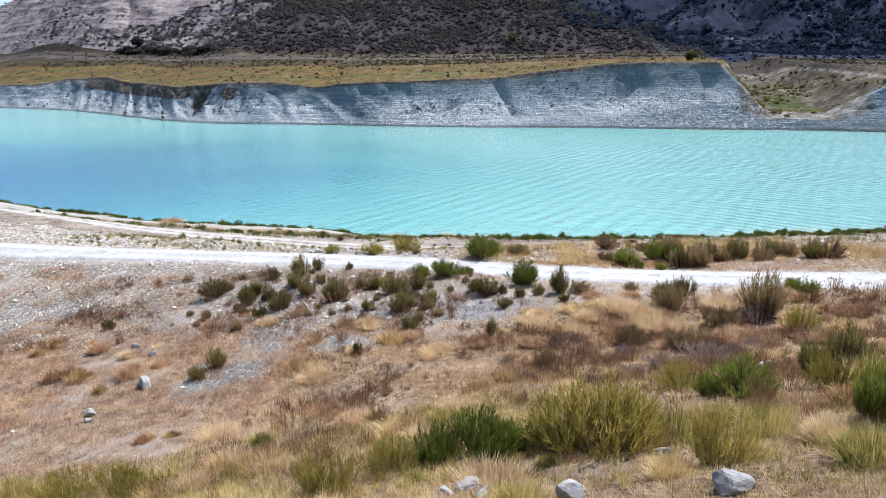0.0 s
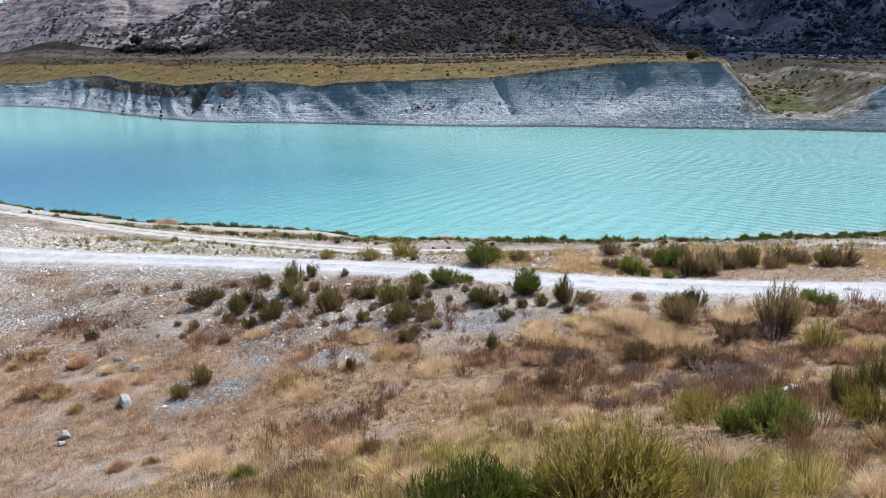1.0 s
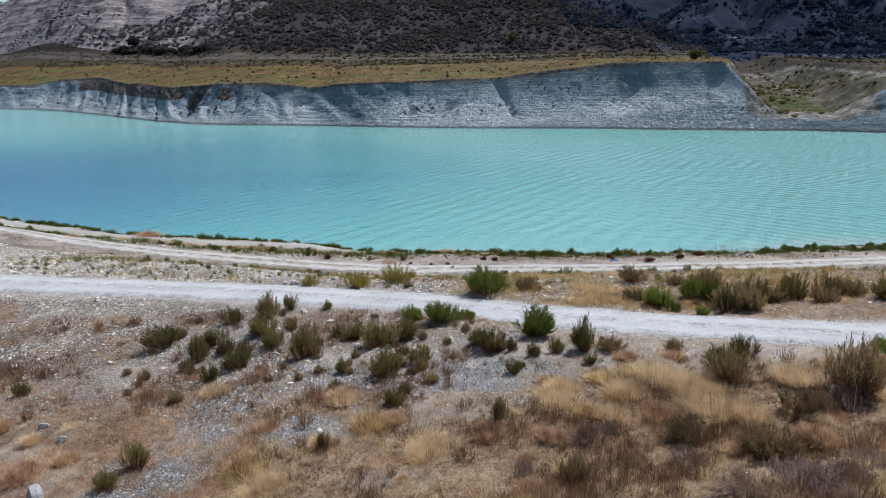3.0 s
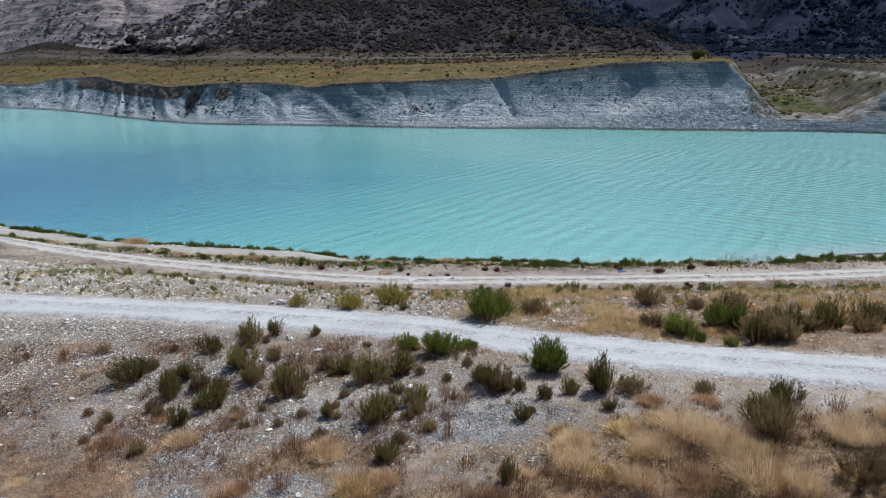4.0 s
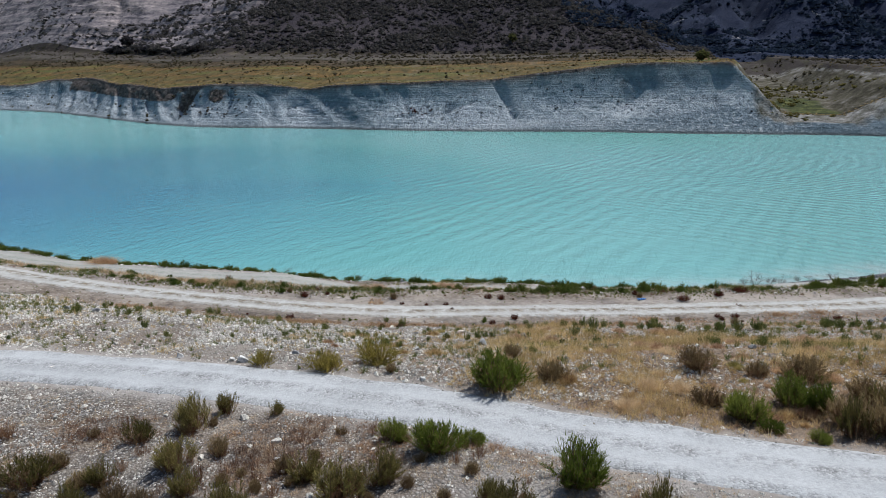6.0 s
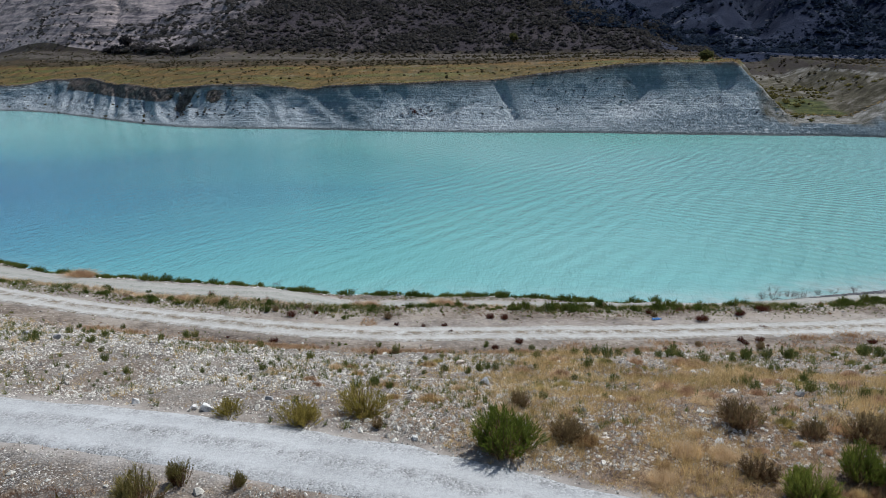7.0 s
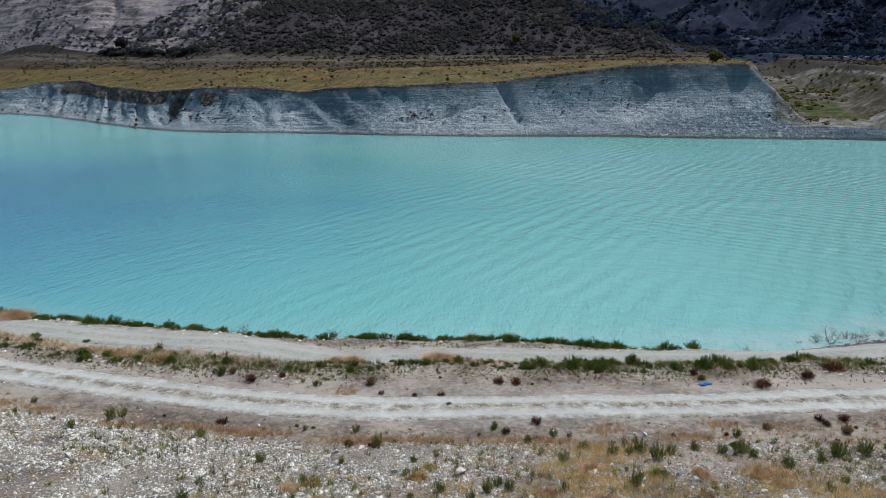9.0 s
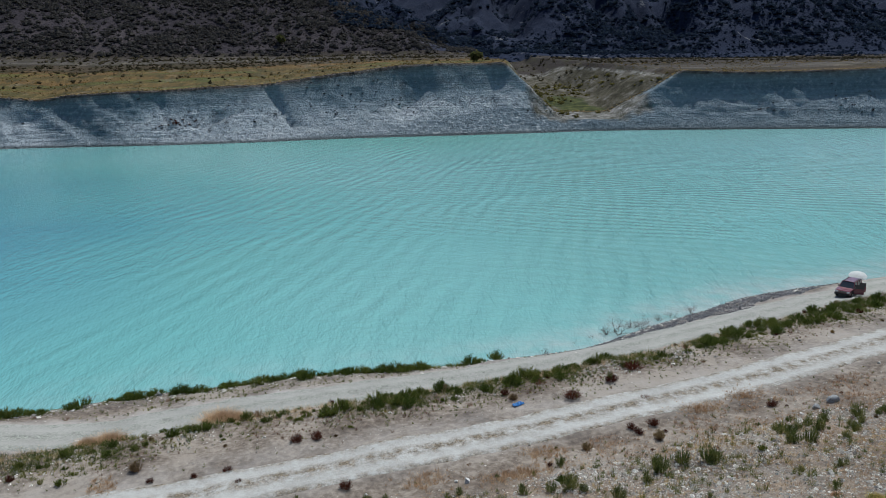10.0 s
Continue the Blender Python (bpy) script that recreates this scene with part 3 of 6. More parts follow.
def far_z(x, y):
    """Height of the far side: cliff, sloping fields, hills, and the gully between the two cliffs."""
    d = y - far_shore_y(x)
    top = cliff_top(x) + 0.9 * fbm(x * 0.05, x * 0, 3, 31)
    share = talus_share(x)
    width = cliff_width(x) + 1.0 * fbm(x * 0.035, x * 0 + 3, 3, 32)
    t = d / width
    curve = 0.2 + 0.4 * share
    face = top * ((1 - curve) * t + curve * np.clip(t, 0, 2) ** 3)
    # ledges left by falling water, rills and slumps
    face = face + 0.04 * np.sin(face * 5.5 + 2 * fbm(x * 0.02, x * 0, 2, 34)) * smooth(0.05, 0.25, t) * (1 - smooth(0.75, 1, t))
    rill = 1 - np.abs(vnoise(x * 0.09 + 0.25 * vnoise(x * 0.05, d * 0.1, 5), d * 0.03, 36))
    face = face - 2.4 * rill**8 * (0.4 + vnoise(x * 0.045, x * 0, 37)) * smooth(0.2, 0.7, t) * (1 - smooth(0.85, 1.05, t))
    face = face + (1.1 * fbm(x * 0.12, d * 0.2, 4, 35) + 0.7 * fbm(x * 0.33, d * 0.5, 2, 33)) * smooth(0.03, 0.4, t) * (1 - smooth(0.85, 1.1, t))
    buttress = 1 - 2 * np.abs(vnoise(x * 0.085 + 0.085 * face + 0.5 * vnoise(x * 0.03, face * 0.05, 38), face * 0.03, 39))
    cleft = np.exp(-(((x + 172 - 0.5 * (face - 8)) / 4.5) ** 2)) + 0.6 * np.exp(-(((x - 3 + 0.55 * (face - 22)) / 2.2) ** 2))
    face = face - 4.5 * cleft * smooth(0.15, 0.5, t) * (1 - smooth(0.95, 1.1, t))
    face = face + (0.35 + 1.5 * smooth(0, -120, x)) * buttress * smooth(0.04, 0.3, t) * (1 - smooth(0.8, 1.0, t))
    run = np.clip(d - width, 0, None)
    foot = np.maximum(546, far_shore_y(x) + 140) + 12 * fbm(x * 0.01, x * 0, 2, 41)
    back = np.clip(foot - far_shore_y(x) - width, 60, None)
    rise = 43.5 + 10 * smooth(-220, -480, x) - 5 * smooth(120, 260, x)
    field = top + (rise - top) * np.clip(run / back, 0, 1.0) + 0.5 * fbm(x * 0.03, y * 0.06, 3, 43)
    z = np.where(t < 1, np.minimum(face, top), field)
    # the hill with its long crest
    over = np.clip(y - foot, 0, None)
    slope = 0.46 + 0.34 * smooth(-300, -480, x) + 0.1 * fbm(x * 0.008, y * 0.004, 2, 45)
    hill = slope * over
    gullies = 1 - np.abs(fbm(x * 0.014 + 0.004 * y, y * 0.004, 3, 47)) * 2
    hill = hill - 0.16 * hill * np.clip(gullies, 0, 1) ** 3 + smooth(0, 60, over) * 5 * fbm(x * 0.03, y * 0.03, 3, 48)
    hill = hill + 1.3 * np.sin(hill * 0.55) * smooth(-170, -260, x) * smooth(4, 20, hill)
    cap = np.clip(hill_crest(x) - rise + 8 * fbm(x * 0.012, x * 0 + 2, 3, 49), 0, None)
    soft = 10.0
    hill = -soft * np.logaddexp(-hill / soft, -cap / soft) + soft * np.logaddexp(0, -cap / soft)
    # the steeper mountain behind, across a side valley
    start = 640 + 0.35 * np.clip(230 - x, -160, 400) + 30 * fbm(x * 0.006, x * 0, 2, 51)
    up = np.clip(y - start, 0, None)
    ribs = np.abs(fbm(x * 0.011 - 0.002 * y, y * 0.003, 4, 53))
    mount = 0.62 * up * (1 - 0.55 * np.clip(1 - 2.4 * ribs, 0, 1) * smooth(0, 90, up)) + smooth(0, 80, up) * 9 * fbm(x * 0.03, y * 0.03, 3, 54)
    mount = 330 * np.tanh(mount / 330) * smooth(-260, 60, x)
    z = z + np.clip(np.maximum(hill, mount), 0, None)
    # gully
    mid = 146 + 0.13 * np.clip(d, 0, 300) + 7 * vnoise(d * 0.03, d * 0, 57) * smooth(30, 60, d)
    floor = 5.5 * smooth(0, 6, d) + 0.145 * np.clip(d - 8, 0, None) + 0.6 * fbm(x * 0.1, y * 0.1, 3, 58)
    side = np.where(x < mid, 0.98 * np.clip(mid - 10 - x, 0, None), 0.62 * np.clip(x - mid - 17, 0, None))
    side = side * (1 + 0.25 * fbm(x * 0.05, y * 0.05, 3, 59) * smooth(25, 50, d)) + smooth(2, 12, side) * 2.2 * fbm(x * 0.1, y * 0.1, 3, 60)
    z = np.minimum(z, np.where(d > 0, floor + side, z))
    return np.where(d < 0, 0.3 * d, z)


# ---------------------------------------------------------------- building helpers
RNG = np.random.default_rng(7)


def mesh_of(name, verts, faces, material, smooth_faces=False, attrs=None):
    """A mesh from arrays: verts (n, 3), faces (m, 3 or 4)."""
    verts, faces = np.asarray(verts, np.float32), np.asarray(faces, np.int32)
    k = faces.shape[1]
    me = bpy.data.meshes.new(name)
    me.vertices.add(len(verts))
    me.vertices.foreach_set("co", verts.ravel())
    me.loops.add(faces.size)
    me.loops.foreach_set("vertex_index", faces.ravel())
    me.polygons.add(len(faces))
    me.polygons.foreach_set("loop_start", np.arange(0, faces.size, k, dtype=np.int32))
    me.polygons.foreach_set("use_smooth", np.full(len(faces), smooth_faces))
    for key, values in (attrs or {}).items():
        a = me.attributes.new(key, "FLOAT", "POINT")
        a.data.foreach_set("value", np.asarray(values, np.float32).ravel())
    me.update(calc_edges=True)
    me.validate()
    me.materials.append(material)
    return me


def sheet(name, X, Y, Z, material, attrs=None):
    """A smooth quad sheet over a grid of rows and columns."""
    r, c = X.shape
    i = np.arange(r * c).reshape(r, c)
    faces = np.stack([i[:-1, :-1], i[:-1, 1:], i[1:, 1:], i[1:, :-1]], -1).reshape(-1, 4)
    verts = np.stack([X, Y, Z], -1).reshape(-1, 3)
    return new(name, mesh_of(name, verts, faces, material, True, attrs))


def part(name, bm, material, parent, label=""):
    """Links a bmesh as one mesh object under a thing or a part."""
    me = bpy.data.meshes.new(name)
    bm.to_mesh(me)
    bm.free()
    me.materials.append(material)
    ob = new(name, me)
    ob.parent = parent
    return tagged(ob, label)


def put(x, y, wide=1.0, high=None, turn=0.0, sink=0.03, lean=0.0):
    """A pose on the near bank, with a size."""
    high = wide if high is None else high
    return pose(x, y, float(bank_z(x, y)) - sink, lean, 0, turn) @ Matrix.Diagonal((wide, wide, high, 1))


PLACED = set()


def set_thing(ob, m, group):
    """The thing itself goes to its first place, copies of it to the others; m holds place, turn and size."""
    if ob.name in PLACED:
        return copy_thing(ob, m @ Matrix.Diagonal([1 / s for s in ob.scale] + [1]))
    PLACED.add(ob.name)
    ob.matrix_basis = m
    return tagged(ob, group=group)


def spread(*runs):
    """Grid lines from runs of (start, end, step)."""
    return np.unique(np.concatenate([np.arange(a, b, s) for a, b, s in runs] + [[runs[-1][1]]]))


# ---------------------------------------------------------------- zones of the near bank
def line_distance(x, y, path):
    best = np.full(np.shape(x), 1e9)
    for (ax, ay), (bx, by) in zip(path, path[1:]):
        t = np.clip(((x - ax) * (bx - ax) + (y - ay) * (by - ay)) / ((bx - ax) ** 2 + (by - ay) ** 2), 0, 1)
        best = np.minimum(best, np.hypot(x - ax - t * (bx - ax), y - ay - t * (by - ay)))
    return best


WASH = [(-9.8, 15.8), (-9.4, 18), (-9.2, 20.5), (-8.2, 23), (-6.3, 24.3), (-3.5, 24.4), (0.5, 23.8), (4, 24.5)]


def zone(x, y):
    """Shares of grass and stone at a place: wash gravel, straw, rust, stones, olive, road edge."""
    wob = 1.6 * fbm(x * 0.25, y * 0.25, 3, 71)
    patch = fbm(x * 0.12, y * 0.12, 3, 73)
    wash = (1 - smooth(0.7, 2.3, line_distance(x, y, WASH) + wob * 0.8)) * np.clip(0.75 + 1.8 * fbm(x * 0.5, y * 0.5, 3, 75), 0.15, 1)
    wash = np.maximum(wash, (1 - smooth(0.3, 1.6, np.hypot(x + 5.2, (y - 19) * 1.4) - 0.6 + wob * 0.5)) * 0.8)
    d1 = y - upper_road_y(x)
    fore = 1 - smooth(22, 26.5, y + wob + 0.1 * np.abs(x - 6))
    right = smooth(-8.5, -4.5, x + wob)
    straw = fore * right * (1 - wash)
    rust = (1 - smooth(20, 29, y + wob)) * (1 - right) * (1 - wash) * 0.75
    verge = smooth(-8.5, -6, d1) * (1 - smooth(-3, -1.8, d1))
    d2 = y - lower_road_y(x)
    talus = smooth(1.9, 2.9, d1) * (1 - smooth(-6.5, -4, d2 + wob * 0.5))
    left = 1 - smooth(-5, 14, x + 3 * wob)
    pale = np.clip(talus * (0.5 + 0.5 * left) + (1 - smooth(-9, -3, x + wob)) * smooth(20, 26, y) * (1 - smooth(-4, -2, d1)) * 0.6 + 0.3 * verge, 0, 1)
    stony = smooth(19, 24, y + wob) * (1 - smooth(-3, -1.8, d1)) * (1 - smooth(3, 10, x + wob))
    pale = np.clip(pale + (0.45 + 0.35 * smooth(-4, -14, x)) * stony, 0, 1)
    olive = talus * smooth(-14, -2, x + 2 * wob) * (1 - smooth(12, 20, d1 + wob)) * np.clip(0.6 + patch, 0, 1)
    return {"wash": wash, "straw": straw, "rust": rust, "pale": pale, "olive": olive, "talus": talus, "stony": stony, "verge": verge, "patch": patch, "d1": d1, "d2": d2}


# ---------------------------------------------------------------- near bank, roads, water
gx = spread((-900, -140, 20), (-140, -60, 2.5), (-60, -32, 0.8), (-32, 34, 0.36), (34, 70, 0.9), (70, 140, 3), (140, 900, 20))
gy = spread((-500, -40, 12), (-40, -8, 1.5), (-8, 62, 0.36), (62, 98, 0.45), (98, 150, 2.5), (150, 420, 15))
X, Y = np.meshgrid(gx, gy)
zones = zone(X, Y)
rough = 0.05 * fbm(X * 2.1, Y * 2.1, 2, 77) * (1 - smooth(60, 75, np.abs(X)))
rough = rough * smooth(1.9, 3.0, np.minimum(np.minimum(np.abs(zones["d1"]), np.abs(zones["d2"])), np.abs(Y - shore_road_y(X))))
to_shore = Y - shore_y(X)
dust = np.maximum(1 - smooth(1.5, 3.6, np.abs(zones["d1"])), (1 - smooth(1.6, 4.0, np.abs(zones["d2"] - 0.6))) * 0.5)
dust = np.maximum(dust, 1 - smooth(2.0, 4.2, np.abs(Y - shore_road_y(X))))
dust = np.maximum(dust, 0.75 * smooth(-3, 3, X) * smooth(21, 24, Y) * (1 - smooth(-2, -1, zones["d1"])))
dust = np.maximum(dust, 0.6 * (1 - smooth(-36, -24, X)) * smooth(26, 36, Y) * (1 - smooth(8, 14, zones["d1"])))
ground = sheet("ground", X, Y, bank_z(X, Y) + rough, M_GROUND, {
    "litter": np.clip(zones["straw"] + 0.9 * zones["rust"] + 0.8 * zones["olive"] + 0.35 * zones["verge"] + 0.95 * smooth(-0.12, 0.12, fbm(X * 0.28, Y * 0.28, 3, 86)) * np.maximum(zones["stony"], 0.5 * zones["talus"]), 0, 1),
    "gravel": np.clip(zones["wash"] + 0.6 * zones["stony"] + (0.3 + 0.35 * smooth(34, 40, Y)) * zones["pale"] + 0.4 * smooth(-5, -2, to_shore), 0, 1),
    "dust": np.clip(dust + 0.45 * smooth(0.18, 0.3, fbm(X * 0.3, Y * 0.3, 3, 78)) * (Y < 27), 0, 1), "damp": smooth(-1.1, -0.2, to_shore)})
tagged(ground, "dry sloping lake bank of brown soil, gravel and dead grass", "ground", kind="structure")


def road(name, line, x0, x1, half, material, label, ruts, lift=0.075):
    """A dirt track along a line: two worn wheel ruts, a rough strip between them, ragged edges."""
    s = spread((x0, -60, 1.5), (-60, 45, 0.4), (45, x1, 1.5))
    v = np.concatenate([[-1.25], np.linspace(-1.08, 1.08, 25), [1.25]])
    S, V = np.meshgrid(s, v)
    slope = np.gradient(line(s), s)
    n = np.sqrt(1 + slope**2)
    edge = half * (1 + 0.16 * fbm(S * 0.35, V * 0 + np.sign(V) * 3, 3, 81))
    PX, PY = S - V * edge * (slope / n), line(S) + V * edge / n
    rut = np.exp(-(((np.abs(V) * half - ruts) / 0.34) ** 2))
    Z = bank_z(PX, PY) + lift * (1 - smooth(0.75, 1.1, np.abs(V))) - 0.22 * smooth(1.0, 1.25, np.abs(V)) - 0.035 * rut + 0.035 * fbm(S * 1.4, V * 3, 3, 83)
    strip = np.clip(1 - 1.15 * np.exp(-(((np.abs(V) * half - ruts) / 0.55) ** 2)), 0, 1)
    return tagged(sheet(name, PX, PY, Z, material, {"strip": strip}), label, "dirt road", kind="structure")


road("road_1", upper_road_y, -200, 160, 1.85, M_UPPER, "pale dusty dirt road of crushed white stone", 0.85)
road("road_2", lower_road_y, -200, 160, 1.75, M_LOWER, "dirt track with two pale wheel ruts and brown middle strip", 0.95)
road("road_3", shore_road_y, -200, 160, 2.3, M_SHORE, "wide sandy track beside the waterline", 1.0)

wx = spread((-1500, -90, 90), (-90, 70, 2), (70, 1500, 90))
WX, WT = np.meshgrid(wx, np.array([-60, -2, 0, 0.8, 2, 4, 7, 11, 16, 40, 90, 200, 330, 700, 1600.0]))
WY = shore_y(WX) + WT
tagged(sheet("water", WX, WY, WX * 0, M_WATER, {"shallow": (1 - smooth(0.3, 9, WT)) * (0.25 + 0.75 * smooth(8, 30, WX))}), "milky turquoise lake water with wind ripples", "water", kind="structure")

# ---------------------------------------------------------------- far side
fx = spread((-1100, -480, 12), (-480, -300, 3), (-300, 290, 1.4), (290, 420, 3), (420, 1100, 14))


def hill_foot(x):
    """How far behind the far shore the meadow meets the hills."""
    return np.maximum(546 - far_shore_y(x), 140) + 6


def field_marks(x, y, d):
    width = cliff_width(x)
    back = np.clip((d - width) / np.clip(np.maximum(546 - far_shore_y(x), 140) - width, 60, None), 0, 1)
    mid = 146 + 0.13 * np.clip(d, 0, 300)
    return {"back": back, "moist": (1 - smooth(3, 17, np.abs(x - mid - 5))) * (1 - smooth(50, 90, d)), "gully": smooth(2, 9, cliff_top(x) + 0.06 * d - far_z(x, y)) * (1 - smooth(40, 75, np.abs(x - mid))) * (1 - smooth(110, 170, d))}


def hill_marks(x, y, d):
    bare = smooth(-150, -260, x + 70 * fbm(x * 0.01, y * 0.01, 3, 91) - 0.4 * (y - 600))
    # rocky also marks where the soil takes the painted haze and shade
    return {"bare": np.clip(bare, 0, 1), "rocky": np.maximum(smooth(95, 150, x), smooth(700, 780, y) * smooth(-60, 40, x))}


def cliff_marks(x, y, d):
    """Where the cliff is slumped, rubbly, stained, or covered by hanging soil."""
    h = far_z(x, y)
    d = y - far_shore_y(x)
    rise = np.clip(h / cliff_top(x), 0, 1)
    low = talus_share(x) * cliff_top(x)
    soil = smooth(-345, -315, x) * (1 - smooth(-190, -168, x)) * smooth(0.5, 0.75, rise) + 0.9 * np.exp(-(((x + 172 - 0.5 * (h - 8)) / 6) ** 2)) * smooth(0.2, 0.45, rise)
    soil = soil + 0.75 * np.exp(-(((x + 148) / 9) ** 2)) * smooth(0.5, 0.65, rise) * (1 - smooth(0.85, 0.95, rise)) + 0.6 * smooth(0.9, 0.99, rise)
    stained = 0.25 + 0.75 * np.exp(-(((x + 28) / 26) ** 2)) * (1 - smooth(0.6, 0.8, rise)) + 0.8 * np.exp(-(((x - 78) / 20) ** 2)) * np.exp(-(((rise - 0.75) / 0.08) ** 2)) + 0.5 * smooth(-150, -260, x)
    rubble = np.clip(np.exp(-(((x + 28) / 34) ** 2)) * (1 - smooth(0.55, 0.75, rise)) + smooth(-160, -240, x) * 0.7 + 0.75 * smooth(30, 70, x) * (1 - smooth(140, 160, x)) * (1 - smooth(0.45, 0.62, rise)), 0, 1)
    centre = 0.24 + 0.3 * smooth(35, 118, x)
    wedge = smooth(-12, 20, x) * (1 - smooth(150, 165, x)) * np.exp(-(((rise - centre) / 0.19) ** 4)) * 0.75
    bed = smooth(50, 100, x) * (1 - smooth(150, 165, x)) * smooth(0.05, 0.1, rise) * (1 - smooth(centre - 0.24, centre - 0.16, rise)) + 0.8 * smooth(-92, -84, x) * (1 - smooth(-62, -54, x)) * smooth(0.08, 0.14, rise) * (1 - smooth(0.6, 0.7, rise))
    return {"rise": rise, "wedge": wedge, "smooth_bed": np.clip(bed, 0, 1), "talus": (1 - smooth(0.9, 1.5, h / (low + 5 * fbm(x * 0.06, x * 0, 3, 93)))) * (1 - smooth(0, 30, x)), "soil": np.clip(soil, 0, 1), "stained": np.clip(stained, 0, 1), "rubble": rubble,
            "gully": smooth(1, 4, np.minimum(cliff_top(x), d * cliff_top(x) / cliff_width(x)) - h) * (1 - smooth(22, 32, np.abs(x - 152)))}


# rows follow the cliff's own depth, so that its edge stays crisp
CX, CT = np.meshgrid(fx, np.concatenate([[-0.5, -0.2], np.linspace(0, 1.12, 76)]))
CY = far_shore_y(CX) + CT * cliff_width(CX)
tagged(sheet("cliff", CX, CY, far_z(CX, CY), M_CLIFF, cliff_marks(CX, CY, None)), "eroded blue-grey marl cliff with ledges above the water", "cliff", kind="structure")
FT = np.concatenate([np.linspace(0, 0.2, 24), np.linspace(0.2, 1, 60)[1:]])
FX, FT = np.meshgrid(fx, FT)
near = 1.12 * cliff_width(FX)
FD = near + FT * (hill_foot(FX) - near)
FY = far_shore_y(FX) + FD
tagged(sheet("far_ground", FX, FY, far_z(FX, FY), M_FIELD, field_marks(FX, FY, FD)), "sloping meadow of yellow grass above the cliff", "field", kind="structure")
HX, HT = np.meshgrid(fx, np.concatenate([spread((0, 240, 4.5)), spread((256, 1250, 16))]))
HY = far_shore_y(HX) + hill_foot(HX) + HT
tagged(sheet("hill_backdrop", HX, HY, far_z(HX, HY), M_HILL, hill_marks(HX, HY, None)), "scrub covered brown hills and a mountain darkened by painted haze and shade", "hills", kind="structure")


# ---------------------------------------------------------------- plants and stones: arrays
def joined(verts, faces, count):
    """Face indices of count copies that lie one after another."""
    return (np.arange(count)[:, None, None] * verts + np.asarray(faces)[None]).reshape(-1, np.asarray(faces).shape[1])


def blade_array(base, azimuth, lean, length, width, droop=0.35):
    """Thin pointed blades, one triangle each."""
    n = len(base)
    out = np.stack([np.cos(azimuth), np.sin(azimuth), np.zeros(n)], -1)
    side = np.stack([-np.sin(azimuth), np.cos(azimuth), np.zeros(n)], -1)
    turn = RNG.uniform(-1, 1, n)[:, None]
    side = side * np.sqrt(1 - 0.5 * turn**2) + out * 0.7 * turn
    up = np.array([0, 0, 1.0])
    L, W = length[:, None], width[:, None]
    s, c = np.sin(lean)[:, None], np.cos(lean)[:, None]
    tip = base + L * (out * (s + droop * s) + up * c * (1 - 0.25 * s))
    v = np.stack([base - side * W * 0.5, base + side * W * 0.5, tip], 1)
    return v.reshape(-1, 3), joined(3, [(0, 1, 2)], n)


def tufts(name, x, y, size, blades_each, width, material, label, category="grass", lean=0.75, foot=0.18):
    """A stand of grass tufts on the near bank, one object of many blades."""
    k = len(x)
    if k == 0:
        return None
    i = np.repeat(np.arange(k), 2 * blades_each)
    n = len(i)
    a = RNG.uniform(0, 2 * np.pi, n)
    r = foot * size[i] * np.sqrt(RNG.uniform(0, 1, n))
    bx, by = x[i] + r * np.cos(a), y[i] + r * np.sin(a)
    z = bank_z(x, y)[i] - 0.03
    v, f = blade_array(np.stack([bx, by, z], -1), a + RNG.normal(0, 0.7, n), np.abs(RNG.normal(0, lean * 0.55, n)) + 0.08, size[i] * RNG.uniform(0.5, 1.1, n), 0.6 * width * RNG.uniform(0.6, 1.4, n))
    return tagged(new(name, mesh_of(name, v, f, material)), label, category, kind="stuff")


def scatter(count, x0, x1, y0, y1, share):
    """Random places, kept with the chance that share(zones, x, y) gives."""
    x, y = RNG.uniform(x0, x1, count), RNG.uniform(y0, y1, count)
    keep = RNG.uniform(0, 1, count) < share(zone(x, y), x, y)
    return x[keep], y[keep]


ICO = bmesh.new()
bmesh.ops.create_icosphere(ICO, subdivisions=1, radius=1)
ICO_V = np.array([v.co[:] for v in ICO.verts])
ICO_F = np.array([[v.index for v in f.verts] for f in ICO.faces])
ICO.free()


OCTA_V = np.array([(1, 0, 0), (-1, 0, 0), (0, 1, 0), (0, -1, 0), (0, 0, 1), (0, 0, -1)], float)
OCTA_F = np.array([(0, 2, 4), (2, 1, 4), (1, 3, 4), (3, 0, 4), (2, 0, 5), (1, 2, 5), (3, 1, 5), (0, 3, 5)])


# a stone of four faces, its base sunk in the soil
SHARD_V = np.array([(0.9, 0.3, -0.3), (-0.2, 0.85, -0.3), (-0.95, -0.1, -0.3), (0.1, -0.9, -0.3), (0.1, 0.0, 0.75)])
SHARD_F = np.array([(0, 1, 4), (1, 2, 4), (2, 3, 4), (3, 0, 4)])


def pebbles(name, x, y, size, material, label, flat=0.62, shape=(ICO_V, ICO_F)):
    """Loose angular stones half sunk in the bank."""
    n = len(x)
    sv, sf = shape
    v = sv[None] * RNG.uniform(0.68, 1.25, (n, len(sv), 1))
    v = v * (size[:, None, None] * np.stack([RNG.uniform(0.7, 1.25, n), RNG.uniform(0.55, 1.0, n), flat * RNG.uniform(0.6, 1.2, n)], -1)[:, None])
    a = RNG.uniform(0, 2 * np.pi, n)[:, None]
    v = np.stack([v[..., 0] * np.cos(a) - v[..., 1] * np.sin(a), v[..., 0] * np.sin(a) + v[..., 1] * np.cos(a), v[..., 2]], -1)
    v = v + np.stack([x, y, bank_z(x, y) + 0.12 * size], -1)[:, None]
    return tagged(new(name, mesh_of(name, v.reshape(-1, 3), joined(len(sv), sf, n), material)), label, "stones", kind="stuff")


